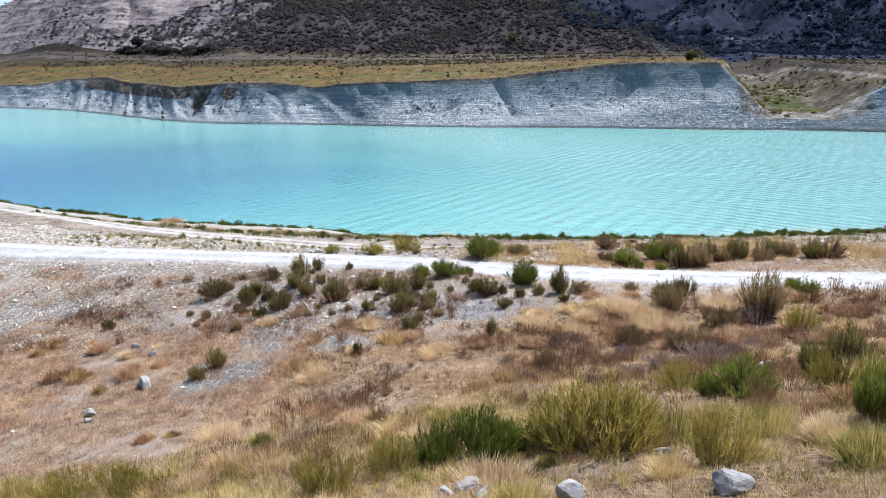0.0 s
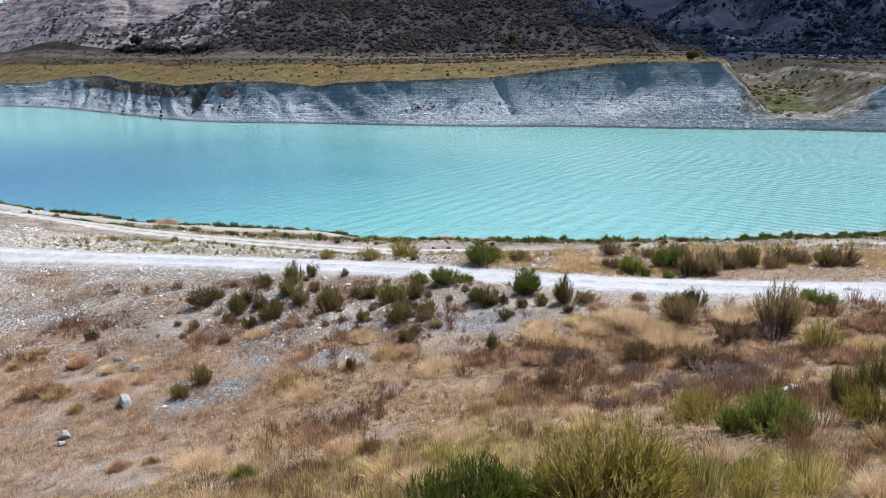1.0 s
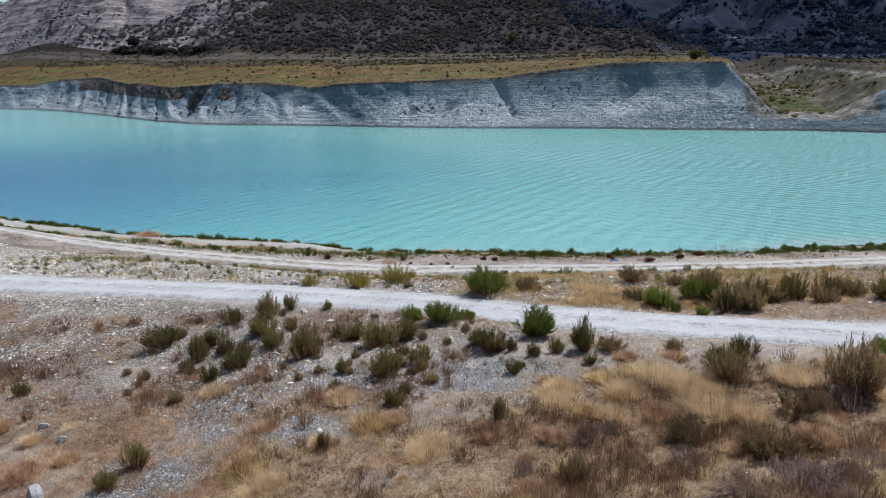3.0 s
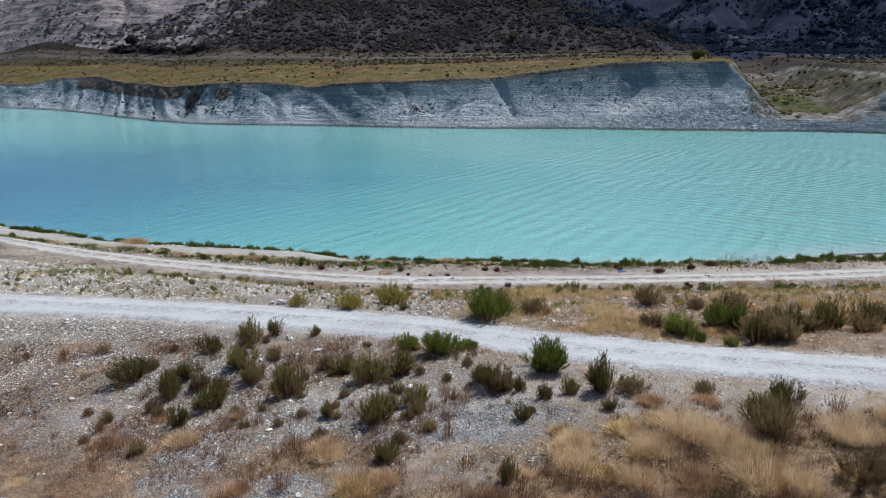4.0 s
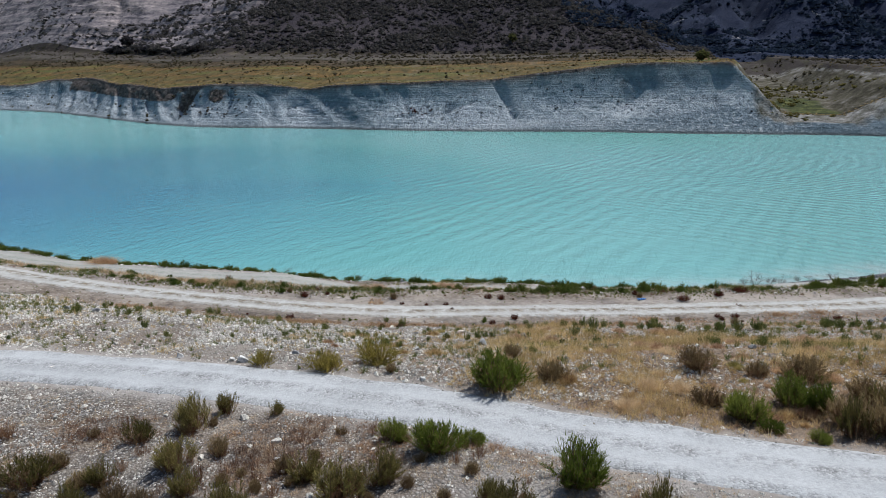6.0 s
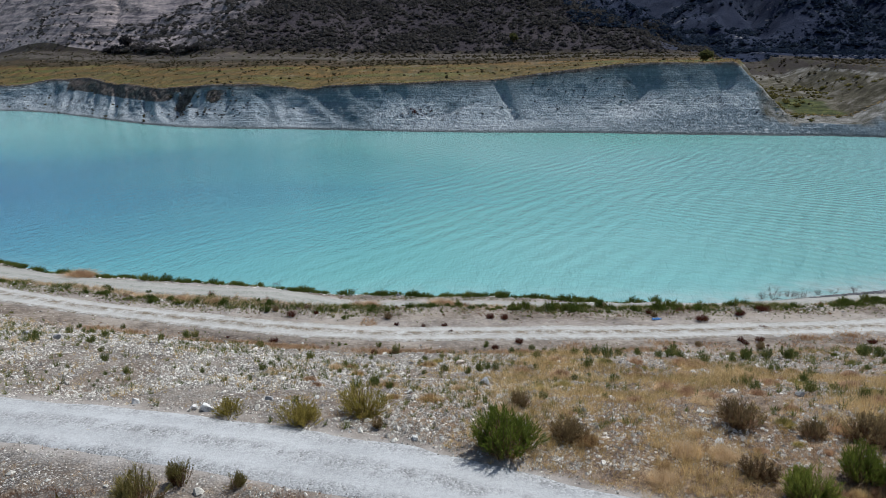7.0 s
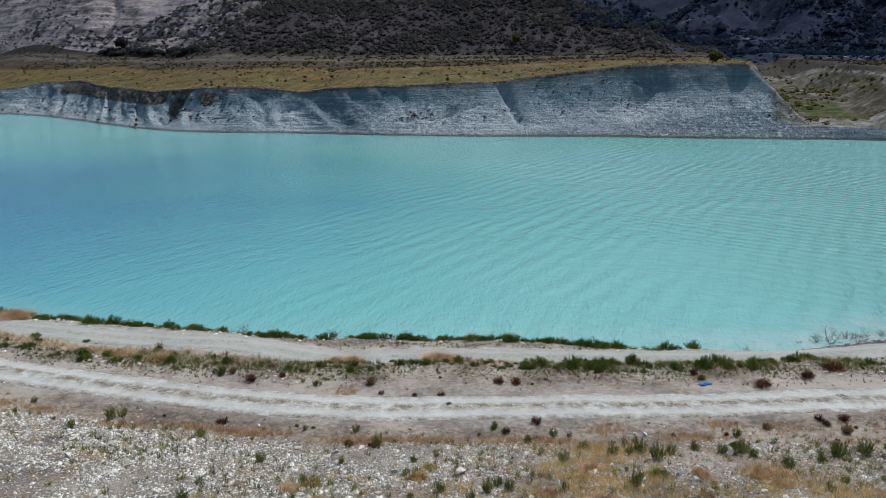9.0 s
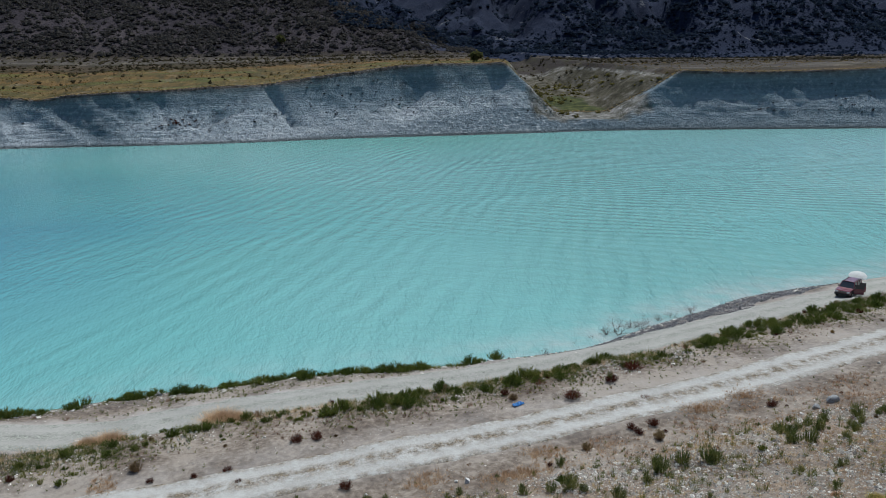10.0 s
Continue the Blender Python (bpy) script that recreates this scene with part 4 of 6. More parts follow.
# stones
q = scatter(110000, -13, 6, 10, 27, lambda z, x, y: 0.95 * z["wash"])
pebbles("wash_gravel", *q, 0.025 + 0.045 * RNG.random(len(q[0])) ** 2 + 0.06 * (RNG.random(len(q[0])) > 0.97), M_GREY, "blue-grey loose gravel washed down the slope", 0.62, (SHARD_V, SHARD_F))
q = scatter(40000, -52, 40, 18, 63, lambda z, x, y: 0.9 * z["pale"] ** 1.3 * np.clip(0.6 + 1.8 * z["patch"] + 1.2 * fbm(x * 0.6, y * 0.6, 2, 79), 0.05, 1))
pebbles("pale_stones", *q, (0.08 + 0.13 * RNG.random(len(q[0])) ** 2.5 + 0.2 * (RNG.random(len(q[0])) > 0.98) * RNG.random(len(q[0]))) * (0.55 + 0.45 * smooth(34, 39, q[1])), M_PALE, "pale broken stones strewn over the slope", 0.62, (OCTA_V, OCTA_F))
q = scatter(250000, -45, 36, 35, 63, lambda z, x, y: 0.95 * z["talus"] * z["pale"] * np.clip(0.75 + 1.5 * z["patch"] + 1.4 * fbm(x * 0.6, y * 0.6, 2, 79), 0.12, 1))
pebbles("stone_chips", *q, 0.045 + 0.09 * RNG.random(len(q[0])) ** 2, M_PALE, "pale stone chips covering the slope", 0.7, (SHARD_V, SHARD_F))
q = scatter(170000, -45, 12, 17, 38, lambda z, x, y: 0.9 * (1 - z["talus"]) * np.clip(z["pale"] + z["stony"], 0, 1) * np.clip(0.55 + 1.8 * z["patch"] + 1.4 * fbm(x * 0.6, y * 0.6, 2, 79), 0.05, 1) * smooth(2, 2.6, np.abs(z["d1"])))
pebbles("slope_chips", *q, 0.026 + 0.055 * RNG.random(len(q[0])) ** 2, M_PALE, "pale stone chips strewn beside the road", 0.7, (SHARD_V, SHARD_F))
q = scatter(90000, -60, 60, 50, 87, lambda z, x, y: 0.85 * (0.3 + np.clip(2.2 * z["patch"], 0, 1)) * smooth(2.0, 3.2, np.abs(z["d2"])) * smooth(2.2, 3.2, np.abs(y - shore_road_y(x))))
pebbles("soil_chips", *q, 0.02 + 0.07 * RNG.random(len(q[0])) ** 3, M_PALE, "small stone chips on bare soil", 0.7, (SHARD_V, SHARD_F))
q = scatter(7000, -60, 60, 8, 87, lambda z, x, y: 0.5 * (0.25 + np.clip(z["patch"], 0, 1)) * (1 - 0.6 * z["straw"]))
pebbles("scattered_stones", *q, 0.035 + 0.12 * RNG.random(len(q[0])) ** 3, M_PALE, "scattered small white stones on bare soil")
xs = RNG.uniform(-70, 62, 2600)
ys = shore_edge_y(xs) + 0.9 - np.abs(RNG.normal(0, 1.1, 2600))
pebbles("shore_stones", xs, ys, 0.05 + 0.16 * RNG.random(2600) ** 3, M_PALE, "small pale stones along the waterline")
xs = RNG.uniform(20, 64, 9000)
ys = shore_y(xs) + 0.2 - RNG.uniform(0, 1, 9000) * (shore_y(xs) - shore_road_y(xs) - 1.9) * smooth(19, 28, xs) * (1 - 0.5 * smooth(52, 60, xs)) * (0.95 + 0.5 * fbm(xs * 0.3, xs * 0, 2, 85))
pebbles("shore_rubble", xs, ys, 0.06 + 0.17 * RNG.random(9000) ** 2.2, M_RUBBLE, "dark grey rubble piled along the waterline", 0.7, (SHARD_V, SHARD_F))
xs = RNG.uniform(-60, 40, 5000)
ys = upper_road_y(xs) + RNG.choice([-1, 1], 5000) * np.abs(RNG.normal(2.15, 0.4, 5000))
pebbles("road_edge_stones", xs, ys, 0.025 + 0.09 * RNG.random(5000) ** 3, M_PALE, "loose stones along the road's edges", 0.7, (SHARD_V, SHARD_F))

xs = RNG.uniform(-48, 34, 7000)
ys = upper_road_y(xs) + RNG.normal(0, 1, 7000) * RNG.choice([0.35, 1.6], 7000)
pebbles("road_chips", xs, ys, 0.014 + 0.05 * RNG.random(7000) ** 3, M_PALE, "loose chips of white stone on the road", 0.7, (SHARD_V, SHARD_F))

# grass
def swelling(x, y):
    """Taller and shorter stands, from place to place."""
    return np.clip(0.95 + 1.3 * fbm(x * 0.55, y * 0.55, 2, 67), 0.4, 1.8)


GOOD = lambda z: np.clip(0.65 + 1.5 * z["patch"], 0.28, 1)
q = scatter(36000, -12, 24, -6, 27, lambda z, x, y: z["straw"] * GOOD(z))
tufts("straw_grass", *q, (0.13 + 0.24 * RNG.random(len(q[0]))) * swelling(*q), 9, 0.014, M_STRAW, "dense dry golden grass on the slope", lean=1.15)
q = scatter(22000, -12, 24, -6, 27, lambda z, x, y: z["straw"] * np.clip(0.35 + 2.2 * fbm(x * 0.22, y * 0.22, 3, 69), 0, 0.9))
tufts("rusty_grass", *q, (0.15 + 0.28 * RNG.random(len(q[0]))) * swelling(*q), 9, 0.014, M_RUST, "reddish brown dead grass among the straw", lean=1.1)
q = scatter(40000, -34, 6, 4, 37, lambda z, x, y: (z["rust"] + 1.2 * smooth(-0.16, 0.1, fbm(x * 0.28, y * 0.28, 3, 86)) * smooth(18, 24, y) * (1 - smooth(-2.6, -1.8, z["d1"])) * (1 - 0.7 * z["wash"])) * GOOD(z))
tufts("short_rusty_grass", *q, (0.12 + 0.2 * RNG.random(len(q[0]))) * swelling(*q), 9, 0.018, M_RUST, "short sparse reddish grass on stony soil", lean=1.1)
q = scatter(34000, -18, 22, -7, 15, lambda z, x, y: (1 - smooth(4, 13, y + 0.3 * np.abs(x))) * GOOD(z))
tufts("olive_grass", *q, 0.16 + 0.34 * RNG.random(len(q[0])), 8, 0.016, M_OLIVE, "tall yellow-green grass on the near slope")
q = scatter(34000, -45, 36, 32, 62, lambda z, x, y: (0.6 * z["olive"] + 0.5 * z["talus"] * GOOD(z)) * np.clip(0.6 + 2.2 * fbm(x * 0.45, y * 0.45, 3, 80), 0.05, 1))
tufts("slope_grass", *q, (0.16 + 0.26 * RNG.random(len(q[0]))) * swelling(*q), 9, 0.022, M_GOLD, "thin yellowish grass on the stony slope")
q = scatter(44000, -40, 36, 26, 64, lambda z, x, y: (0.75 * smooth(1.9, 2.6, z["d1"]) * (1 - smooth(6, 11, z["d1"])) * smooth(-8, 2, x) * np.clip(0.5 + 2 * fbm(x * 0.4, y * 0.4, 2, 107), 0.1, 1) + 0.75 * z["talus"] * smooth(-8, 4, x) * np.clip(0.6 + 1.6 * fbm(x * 0.35, y * 0.35, 3, 112), 0.1, 1) + 0.8 * smooth(-8, -6.3, z["d2"]) * (1 - smooth(-4, -2.6, z["d2"])) * np.clip(0.2 + 2 * z["patch"], 0, 1)))
tufts("tawny_grass", *q, 0.14 + 0.2 * RNG.random(len(q[0])), 8, 0.02, M_ORANGE, "low tawny dry grass", lean=1.0)
q = scatter(44000, -24, 24, 2, 34, lambda z, x, y: (z["straw"] + 0.8 * z["stony"]) * (1 - 0.85 * smooth(-4, 2, x) * smooth(20, 23, y)) * smooth(0.0, 0.16, fbm(x * 0.33, y * 0.33, 3, 87)))
tufts("dark_dead_grass", *q, (0.16 + 0.3 * RNG.random(len(q[0]))) * swelling(*q), 8, 0.018, M_DEAD, "dark brown dead grass in patches")
q = scatter(9000, -12, 22, 3, 25, lambda z, x, y: z["straw"] * smooth(-0.05, 0.25, fbm(x * 0.4, y * 0.4, 3, 108)))
tufts("dead_weed_stand", *q, (0.22 + 0.3 * RNG.random(len(q[0]))) * swelling(*q), 9, 0.026, M_BROWN, "upright reddish brown dead weeds on the slope", "weeds", lean=0.4, foot=0.25)
q = scatter(52000, -16, 22, -5, 26, lambda z, x, y: (z["straw"] + 0.5 * z["rust"]) * np.clip(0.45 + 1.6 * fbm(x * 0.5, y * 0.5, 3, 109), 0.1, 1))
tufts("matted_straw", *q, 0.09 + 0.13 * RNG.random(len(q[0])), 5, 0.016, M_PALESTRAW, "low matted pale straw covering the soil", lean=1.5, foot=0.6)
q = scatter(60000, -26, -2, 7, 27, lambda z, x, y: z["rust"] * np.clip(0.5 + 1.7 * fbm(x * 0.4, y * 0.4, 3, 111), 0.08, 1))
tufts("matted_rusty_grass", *q, 0.1 + 0.17 * RNG.random(len(q[0])), 5, 0.018, M_RUST, "low matted rusty grass covering the soil", lean=1.4, foot=0.6)
q = scatter(26000, -14, 40, 31, 60, lambda z, x, y: z["talus"] * smooth(-12, 4, x) * smooth(0.05, 0.22, fbm(x * 0.2, y * 0.2, 3, 88)))
tufts("golden_grass", *q, (0.25 + 0.35 * RNG.random(len(q[0]))) * swelling(*q), 9, 0.022, M_GOLD, "golden olive grass in soft stands on the slope")
q = scatter(30000, -50, 40, 20, 36, lambda z, x, y: ((0.6 * z["verge"] * GOOD(z) + 0.1 + 0.6 * smooth(-5, 3, x) * smooth(20, 23, y) * (1 - smooth(14, 20, x))) * smooth(2.0, 3.0, np.abs(z["d1"])) * np.clip(0.5 + 2 * fbm(x * 0.4, y * 0.4, 2, 90), 0.05, 1)))
tufts("verge_grass", *q, 0.1 + 0.2 * RNG.random(len(q[0])), 8, 0.017, M_PALESTRAW, "short dry grass beside the road", lean=1.1)
q = scatter(7000, -42, 40, 38, 63, lambda z, x, y: 0.6 * z["talus"] * np.clip(0.5 + 1.5 * z["patch"], 0.1, 1))
tufts("green_weeds", *q, 0.28 + 0.32 * RNG.random(len(q[0])), 16, 0.028, M_REED, "small upright green weeds among stones", "weeds", lean=0.5)
q = scatter(20000, -60, 55, 55, 86, lambda z, x, y: np.clip(0.22 + 1.5 * z["patch"], 0.1, 1) * (0.35 + 0.65 * smooth(66, 70, y)) * smooth(1.9, 3.0, np.abs(z["d2"])) * smooth(2.3, 3.4, np.abs(y - shore_road_y(x))))
tufts("bank_weeds", *q, 0.12 + 0.24 * RNG.random(len(q[0])), 8, 0.034, M_REED, "small grey-green weeds on bare soil", "weeds", lean=0.6)


q = scatter(9000, 16, 60, 54, 70, lambda z, x, y: smooth(-9, -6.5, z["d2"]) * (1 - smooth(-3.4, -2.3, z["d2"])) * np.clip(0.45 + 1.8 * fbm(x * 0.3, y * 0.4, 3, 110), 0.05, 1))
tufts("bank_rust", *q, 0.14 + 0.24 * RNG.random(len(q[0])), 8, 0.026, M_RUST, "rusty dry grass on the bare bank", lean=0.9)


# ---------------------------------------------------------------- shrubs as things
def arrays_part(name, v, f, material, parent, label=""):
    ob = new(name, mesh_of(name, v, f, material))
    ob.parent = parent
    return tagged(ob, label)


def shrub(name, label, category, leaf, stems=110, leaves=9, leaf_size=0.07, fan=0.9, thick=0.006, seed=1, stem_material=None, upright=1.0, dry=0.0):
    """A bush one metre wide and high: many fine stems fan from the root, each with needle leaves along it; dry is the share of dead twigs round its foot."""
    rng = np.random.default_rng(seed)
    root = new(name)
    lobes = rng.uniform(0, 2 * np.pi, 6)
    lift = rng.uniform(0.78, 1.12, 6)
    pick = rng.integers(0, 6, stems)
    az = lobes[pick] + rng.normal(0, 0.7, stems)
    reach = 0.56 * fan * rng.uniform(0.0, 1, stems) ** 0.48 * rng.uniform(0.8, 1.12, stems)
    top = (1 - 0.5 * (reach / 0.56) ** 2.4) * rng.uniform(0.5, 1.05, stems) * upright * lift[pick]
    foot = np.stack([np.cos(az), np.sin(az), 0 * az], -1) * (0.3 * fan * rng.uniform(0.05, 1, stems))[:, None]
    tip = np.stack([np.cos(az) * reach, np.sin(az) * reach, top], -1)
    bend = foot + (tip - foot) * 0.5 + np.stack([0.22 * np.cos(az) * reach, 0.22 * np.sin(az) * reach, 0.02 * top], -1)
    ts = np.linspace(0, 1, 3)
    line = np.stack([foot * (1 - t) ** 2 + 2 * bend * t * (1 - t) + tip * t * t for t in ts], 1)
    side = np.stack([-np.sin(az + rng.normal(0, 0.6, stems)), np.cos(az), 0 * az], -1)[:, None] * (thick * np.array([1.2, 0.9, 0.15]))[None, :, None]
    v = np.stack([line - side, line + side], 2).reshape(-1, 3)
    f = [(2 * k + a, 2 * k + b, 2 * k + c) for k in range(2) for a, b, c in ((0, 1, 3), (0, 3, 2))]
    arrays_part("branchwork", v, joined(6, f, stems), stem_material or M_STEM, root, "thin woody brown branches")

    def needles(n, t0, t1, loose):
        i = rng.integers(0, stems, n)
        t = rng.uniform(t0, t1, n)[:, None]
        at = foot[i] * (1 - t) ** 2 + 2 * bend[i] * t * (1 - t) + tip[i] * t * t
        way = (tip - foot)[i]
        way = way / np.linalg.norm(way, axis=1, keepdims=True) + rng.normal(0, loose, (n, 3)) + np.array([0, 0, 0.2])
        way = way / np.linalg.norm(way, axis=1, keepdims=True)
        across = np.cross(way, rng.normal(0, 1, (n, 3)))
        across = across / np.linalg.norm(across, axis=1, keepdims=True)
        L = leaf_size * rng.uniform(0.6, 1.5, (n, 1))
        at = at + rng.normal(0, 0.016, (n, 3))
        return np.stack([at - across * L * 0.075, at + across * L * 0.075, at + way * L * 1.45], 1).reshape(-1, 3)

    n = int(2.4 * stems * leaves)
    arrays_part("foliage", needles(n, 0.22 + 0.3 * dry, 1.02, 0.3), joined(3, [(0, 1, 2)], n), leaf, root)
    if dry:
        n = int(2 * stems * leaves * dry)
        arrays_part("dry_base", needles(n, 0.05, 0.6, 0.6), joined(3, [(0, 1, 2)], n), M_BROWN, root, "dead brown twigs round the foot")
    return tagged(root, label, category)


def grass_dome(name, label, material, count=420, seed=1, fluff=0.55, fine=0.006):
    """A dome of dry grass one metre wide: fine arching blades from many feet."""
    rng = np.random.default_rng(seed)
    a = rng.uniform(0, 2 * np.pi, count)
    r = 0.34 * np.sqrt(rng.uniform(0, 1, count))
    base = np.stack([r * np.cos(a), r * np.sin(a), 0 * a], -1)
    lean = np.clip(r / 0.34 * 0.55 + rng.normal(0, 0.25, count), 0.02, 1.1)
    length = fluff * rng.uniform(0.55, 1.25, count) * (1.25 - 0.6 * r / 0.34)
    v, f = blade_array(base, a + rng.normal(0, 1.4, count), lean, length, fine * rng.uniform(0.6, 1.4, count), 0.2)
    return tagged(new(name, mesh_of(name, v, f, material)), label, "grass clump")


def plant_all(kinds, spots, group, sink=0.04):
    """Sets copies of the given bushes at (x, y, width, height); the first of each kind is the bush itself."""
    for k, (x, y, wide, high) in enumerate(spots):
        set_thing(kinds[k % len(kinds)], put(x, y, 1.13 * wide, 1.07 * high, RNG.uniform(0, 360), sink), group)


olive_bushes = [shrub("olive_shrub", "dark olive broom-like shrub with brown dry base", "shrub", M_DARK, 130, 10, 0.075, seed=s, dry=0.6) for s in (11, 12, 13, 14)]
plant_all(olive_bushes, [(-15.5, 29.3, 1.7, 1.2), (-12.8, 27.2, 1.2, 1.1), (-12.6, 29.1, 1.0, 0.9), (-11.1, 24.7, 0.8, 0.8), (-10.4, 26.2, 1.4, 1.0), (-10.7, 32.8, 1.5, 1.3), (-10.1, 34.3, 0.9, 0.9), (-10.2, 29.8, 1.5, 1.0),
                         (-9.4, 28.4, 1.0, 0.9), (-7.1, 26.4, 1.4, 1.35), (-5.5, 29.3, 1.2, 0.9), (-4.0, 27.9, 1.7, 1.2), (-3.1, 23.9, 1.4, 1.2), (-3.0, 29.1, 1.4, 1.15)], "shrubs beside the upper road")
plant_all(olive_bushes, [(-1.8, 25.8, 1.0, 1.0), (-5.0, 24.6, 0.6, 0.7), (-12.7, 31.8, 1.1, 0.9), (1.4, 26.8, 1.4, 0.95), (0.7, 27.5, 0.85, 0.8), (2.3, 26.1, 0.5, 0.65), (4.2, 25.8, 0.7, 0.75), (3.2, 25.2, 0.6, 0.65), (2.3, 23.8, 0.65, 0.7),
                         (5.6, 25.7, 1.3, 1.45), (5.5, 24.2, 0.6, 0.5), (11.5, 23.7, 1.2, 0.9), (10.2, 22.2, 1.5, 1.1), (-8.1, 34.1, 0.7, 0.5), (-10.4, 16.9, 0.85, 0.95), (-10.75, 15.7, 0.75, 0.65), (-2.3, 21.2, 0.8, 0.75), (1.8, 19.5, 0.65, 0.8), (-4.2, 17.8, 0.45, 0.6), (-19.3, 23.9, 0.75, 0.7), (17.3, 33.4, 1.5, 1.5), (13.3, 31.3, 1.1, 1.35), (19.6, 34.4, 1.6, 1.2), (15.4, 33.4, 1.2, 1.2), (21.6, 32.6, 1.5, 1.1), (11.3, 7.6, 1.6, 1.4), (10.8, 7.9, 1.0, 1.1)], "shrubs beside the upper road")
green_bushes = [shrub("green_shrub", "bright green bushy broom shrub", "shrub", M_GREEN, 190, 12, 0.075, seed=s, dry=0.25) for s in (21, 22, 23)]
plant_all(green_bushes, [(-2.9, 31.7, 1.0, 0.8), (-1.1, 30.6, 1.8, 1.05), (0.0, 30.9, 1.0, 0.6), (3.4, 28.4, 1.85, 1.3), (1.1, 36.3, 2.4, 1.5), (10.3, 33.1, 1.45, 1.2), (10.7, 31.9, 0.8, 0.55), (12.3, 34.2, 1.35, 1.15), (13.1, 33.7, 1.0, 1.25), (11.9, 30.9, 0.65, 0.5), (7.9, 5.5, 1.5, 0.9), (7.3, 5.9, 0.9, 0.6), (1.4, 1.6, 1.4, 0.95), (2.1, 1.9, 0.9, 0.7), (0.5, 1.7, 1.1, 0.8), (8.6, 1.0, 0.8, 1.25), (9.1, 1.5, 0.7, 1.1), (17.1, 23.4, 1.6, 0.8)], "green shrubs along the upper road")
dull_bushes = [shrub("brown_shrub", "dull brownish half dry shrub", "shrub", M_DULL, 130, 9, 0.075, seed=s, dry=0.7) for s in (31, 32, 33)]
plant_all(dull_bushes, [(13.6, 32.3, 1.7, 1.1), (14.4, 31.4, 1.5, 1.2), (16.2, 33.2, 1.4, 1.0), (18.6, 32.6, 1.4, 0.9), (20.5, 34.0, 1.6, 1.0), (15.4, 34.6, 1.6, 0.9), (22.5, 33.0, 2.2, 1.1), (6.6, 25.5, 1.2, 0.55), (9.1, 25.0, 0.8, 0.6), (10.2, 21.3, 1.4, 1.3), (13.9, 20.2, 2.0, 2.0), (3.5, 37.4, 1.4, 0.7), (1.8, 40.8, 0.9, 0.7), (-3.9, 38.3, 0.5, 0.45), (11.5, 18.6, 1.6, 0.9), (9.6, 16.0, 1.8, 0.9), (7.6, 17.4, 1.3, 0.8), (3.8, 15.2, 1.0, 0.8)], "half dry shrubs on the bank")
forbs = [shrub("dead_forb", "upright dead brown weed standing in dry grass", "plant", M_BROWN, 54, 8, 0.06, 1.0, 0.007, s, M_BROWN, 0.95) for s in (36, 37, 38, 39)]
spots = []
while len(spots) < 340:
    x, y = RNG.uniform(-24, 20), RNG.uniform(0, 33)
    z = zone(np.array(x), np.array(y))
    if RNG.random() < min(1, float(z["straw"]) + 0.8 * float(1 - smooth(-3, -2, z["d1"])) * (x < 2) * (y > 21)) * (0.3 + 1.4 * max(0.0, float(fbm(x * 0.2, y * 0.2, 2, 99)))):
        w = 0.22 + 0.55 * RNG.random() ** 1.5
        spots.append((x, y, w, w * RNG.uniform(0.8, 1.4)))
plant_all(forbs, spots, "dead weeds in the grass")
spots = []
while len(spots) < 64:
    x, y = RNG.uniform(-16, 3), RNG.uniform(22, 33)
    if float(zone(np.array(x), np.array(y))["d1"]) < -3:
        w = 0.35 + 0.65 * RNG.random() ** 1.6
        spots.append((x, y, w, w * RNG.uniform(0.6, 0.95)))
plant_all(dull_bushes, spots, "half dry shrubs on the bank")
plume_bushes = [shrub("feathery_shrub", "tall feathery olive-green shrub with fine arching twigs", "shrub", M_PLUME, 150, 13, 0.06, 1.0, 0.004, s, M_STEM, 1.0) for s in (41, 42)]
plant_all(plume_bushes, [(-10.4, 39.7, 1.1, 0.8), (-6.8, 38.7, 1.1, 0.8), (3.7, 1.5, 2.0, 1.55), (3.1, 2.0, 1.3, 1.25), (4.4, 1.9, 1.2, 1.4), (14.3, 16.8, 1.3, 1.3), (9.6, 2.6, 1.0, 1.3), (-4.7, 40.0, 1.9, 1.3), (-7.4, 39.2, 1.5, 0.9), (-0.2, 1.0, 0.9, 0.8), (5.6, -0.1, 1.0, 1.25), (-9.3, 4.6, 1.3, 0.8), (-7.9, 4.2, 1.2, 0.75), (-6.7, 3.2, 1.1, 0.7), (-8.6, 3.2, 1.2, 0.7), (-5.6, 2.4, 1.0, 0.6), (-1.2, -0.1, 1.0, 0.9), (10.2, 5.6, 1.3, 0.9), (7.2, 7.8, 1.5, 0.8)], "feathery shrubs")
brush = [shrub("dead_brush", "low tangled purple-brown dead brush", "dead shrub", M_BRUSH, 130, 8, 0.07, 1.1, 0.005, s, M_BRUSH, 0.8) for s in (45, 46, 47)]
plant_all(brush, [(9.1, 12.9, 1.9, 0.8), (8.0, 13.4, 1.3, 0.6), (10.3, 13.2, 1.5, 0.7), (9.6, 11.9, 1.2, 0.5), (6.6, 12.2, 0.9, 0.5), (4.6, 17.6, 1.1, 0.7), (5.6, 18.2, 0.8, 0.5), (5.2, 10.6, 0.8, 0.5), (11.6, 14.6, 1.0, 0.6), (13.4, 19.0, 1.3, 1.0), (3.0, 13.0, 0.7, 0.45), (7.2, 15.8, 1.0, 0.6), (2.2, 16.0, 0.8, 0.5), (14.6, 21.4, 1.4, 0.9)], "dead brush on the slope")
puffs = [grass_dome("dry_grass_clump", "fluffy pale straw-coloured dome of dry grass", M_PALESTRAW, 2600, s, 0.75, 0.005) for s in (51, 52)]
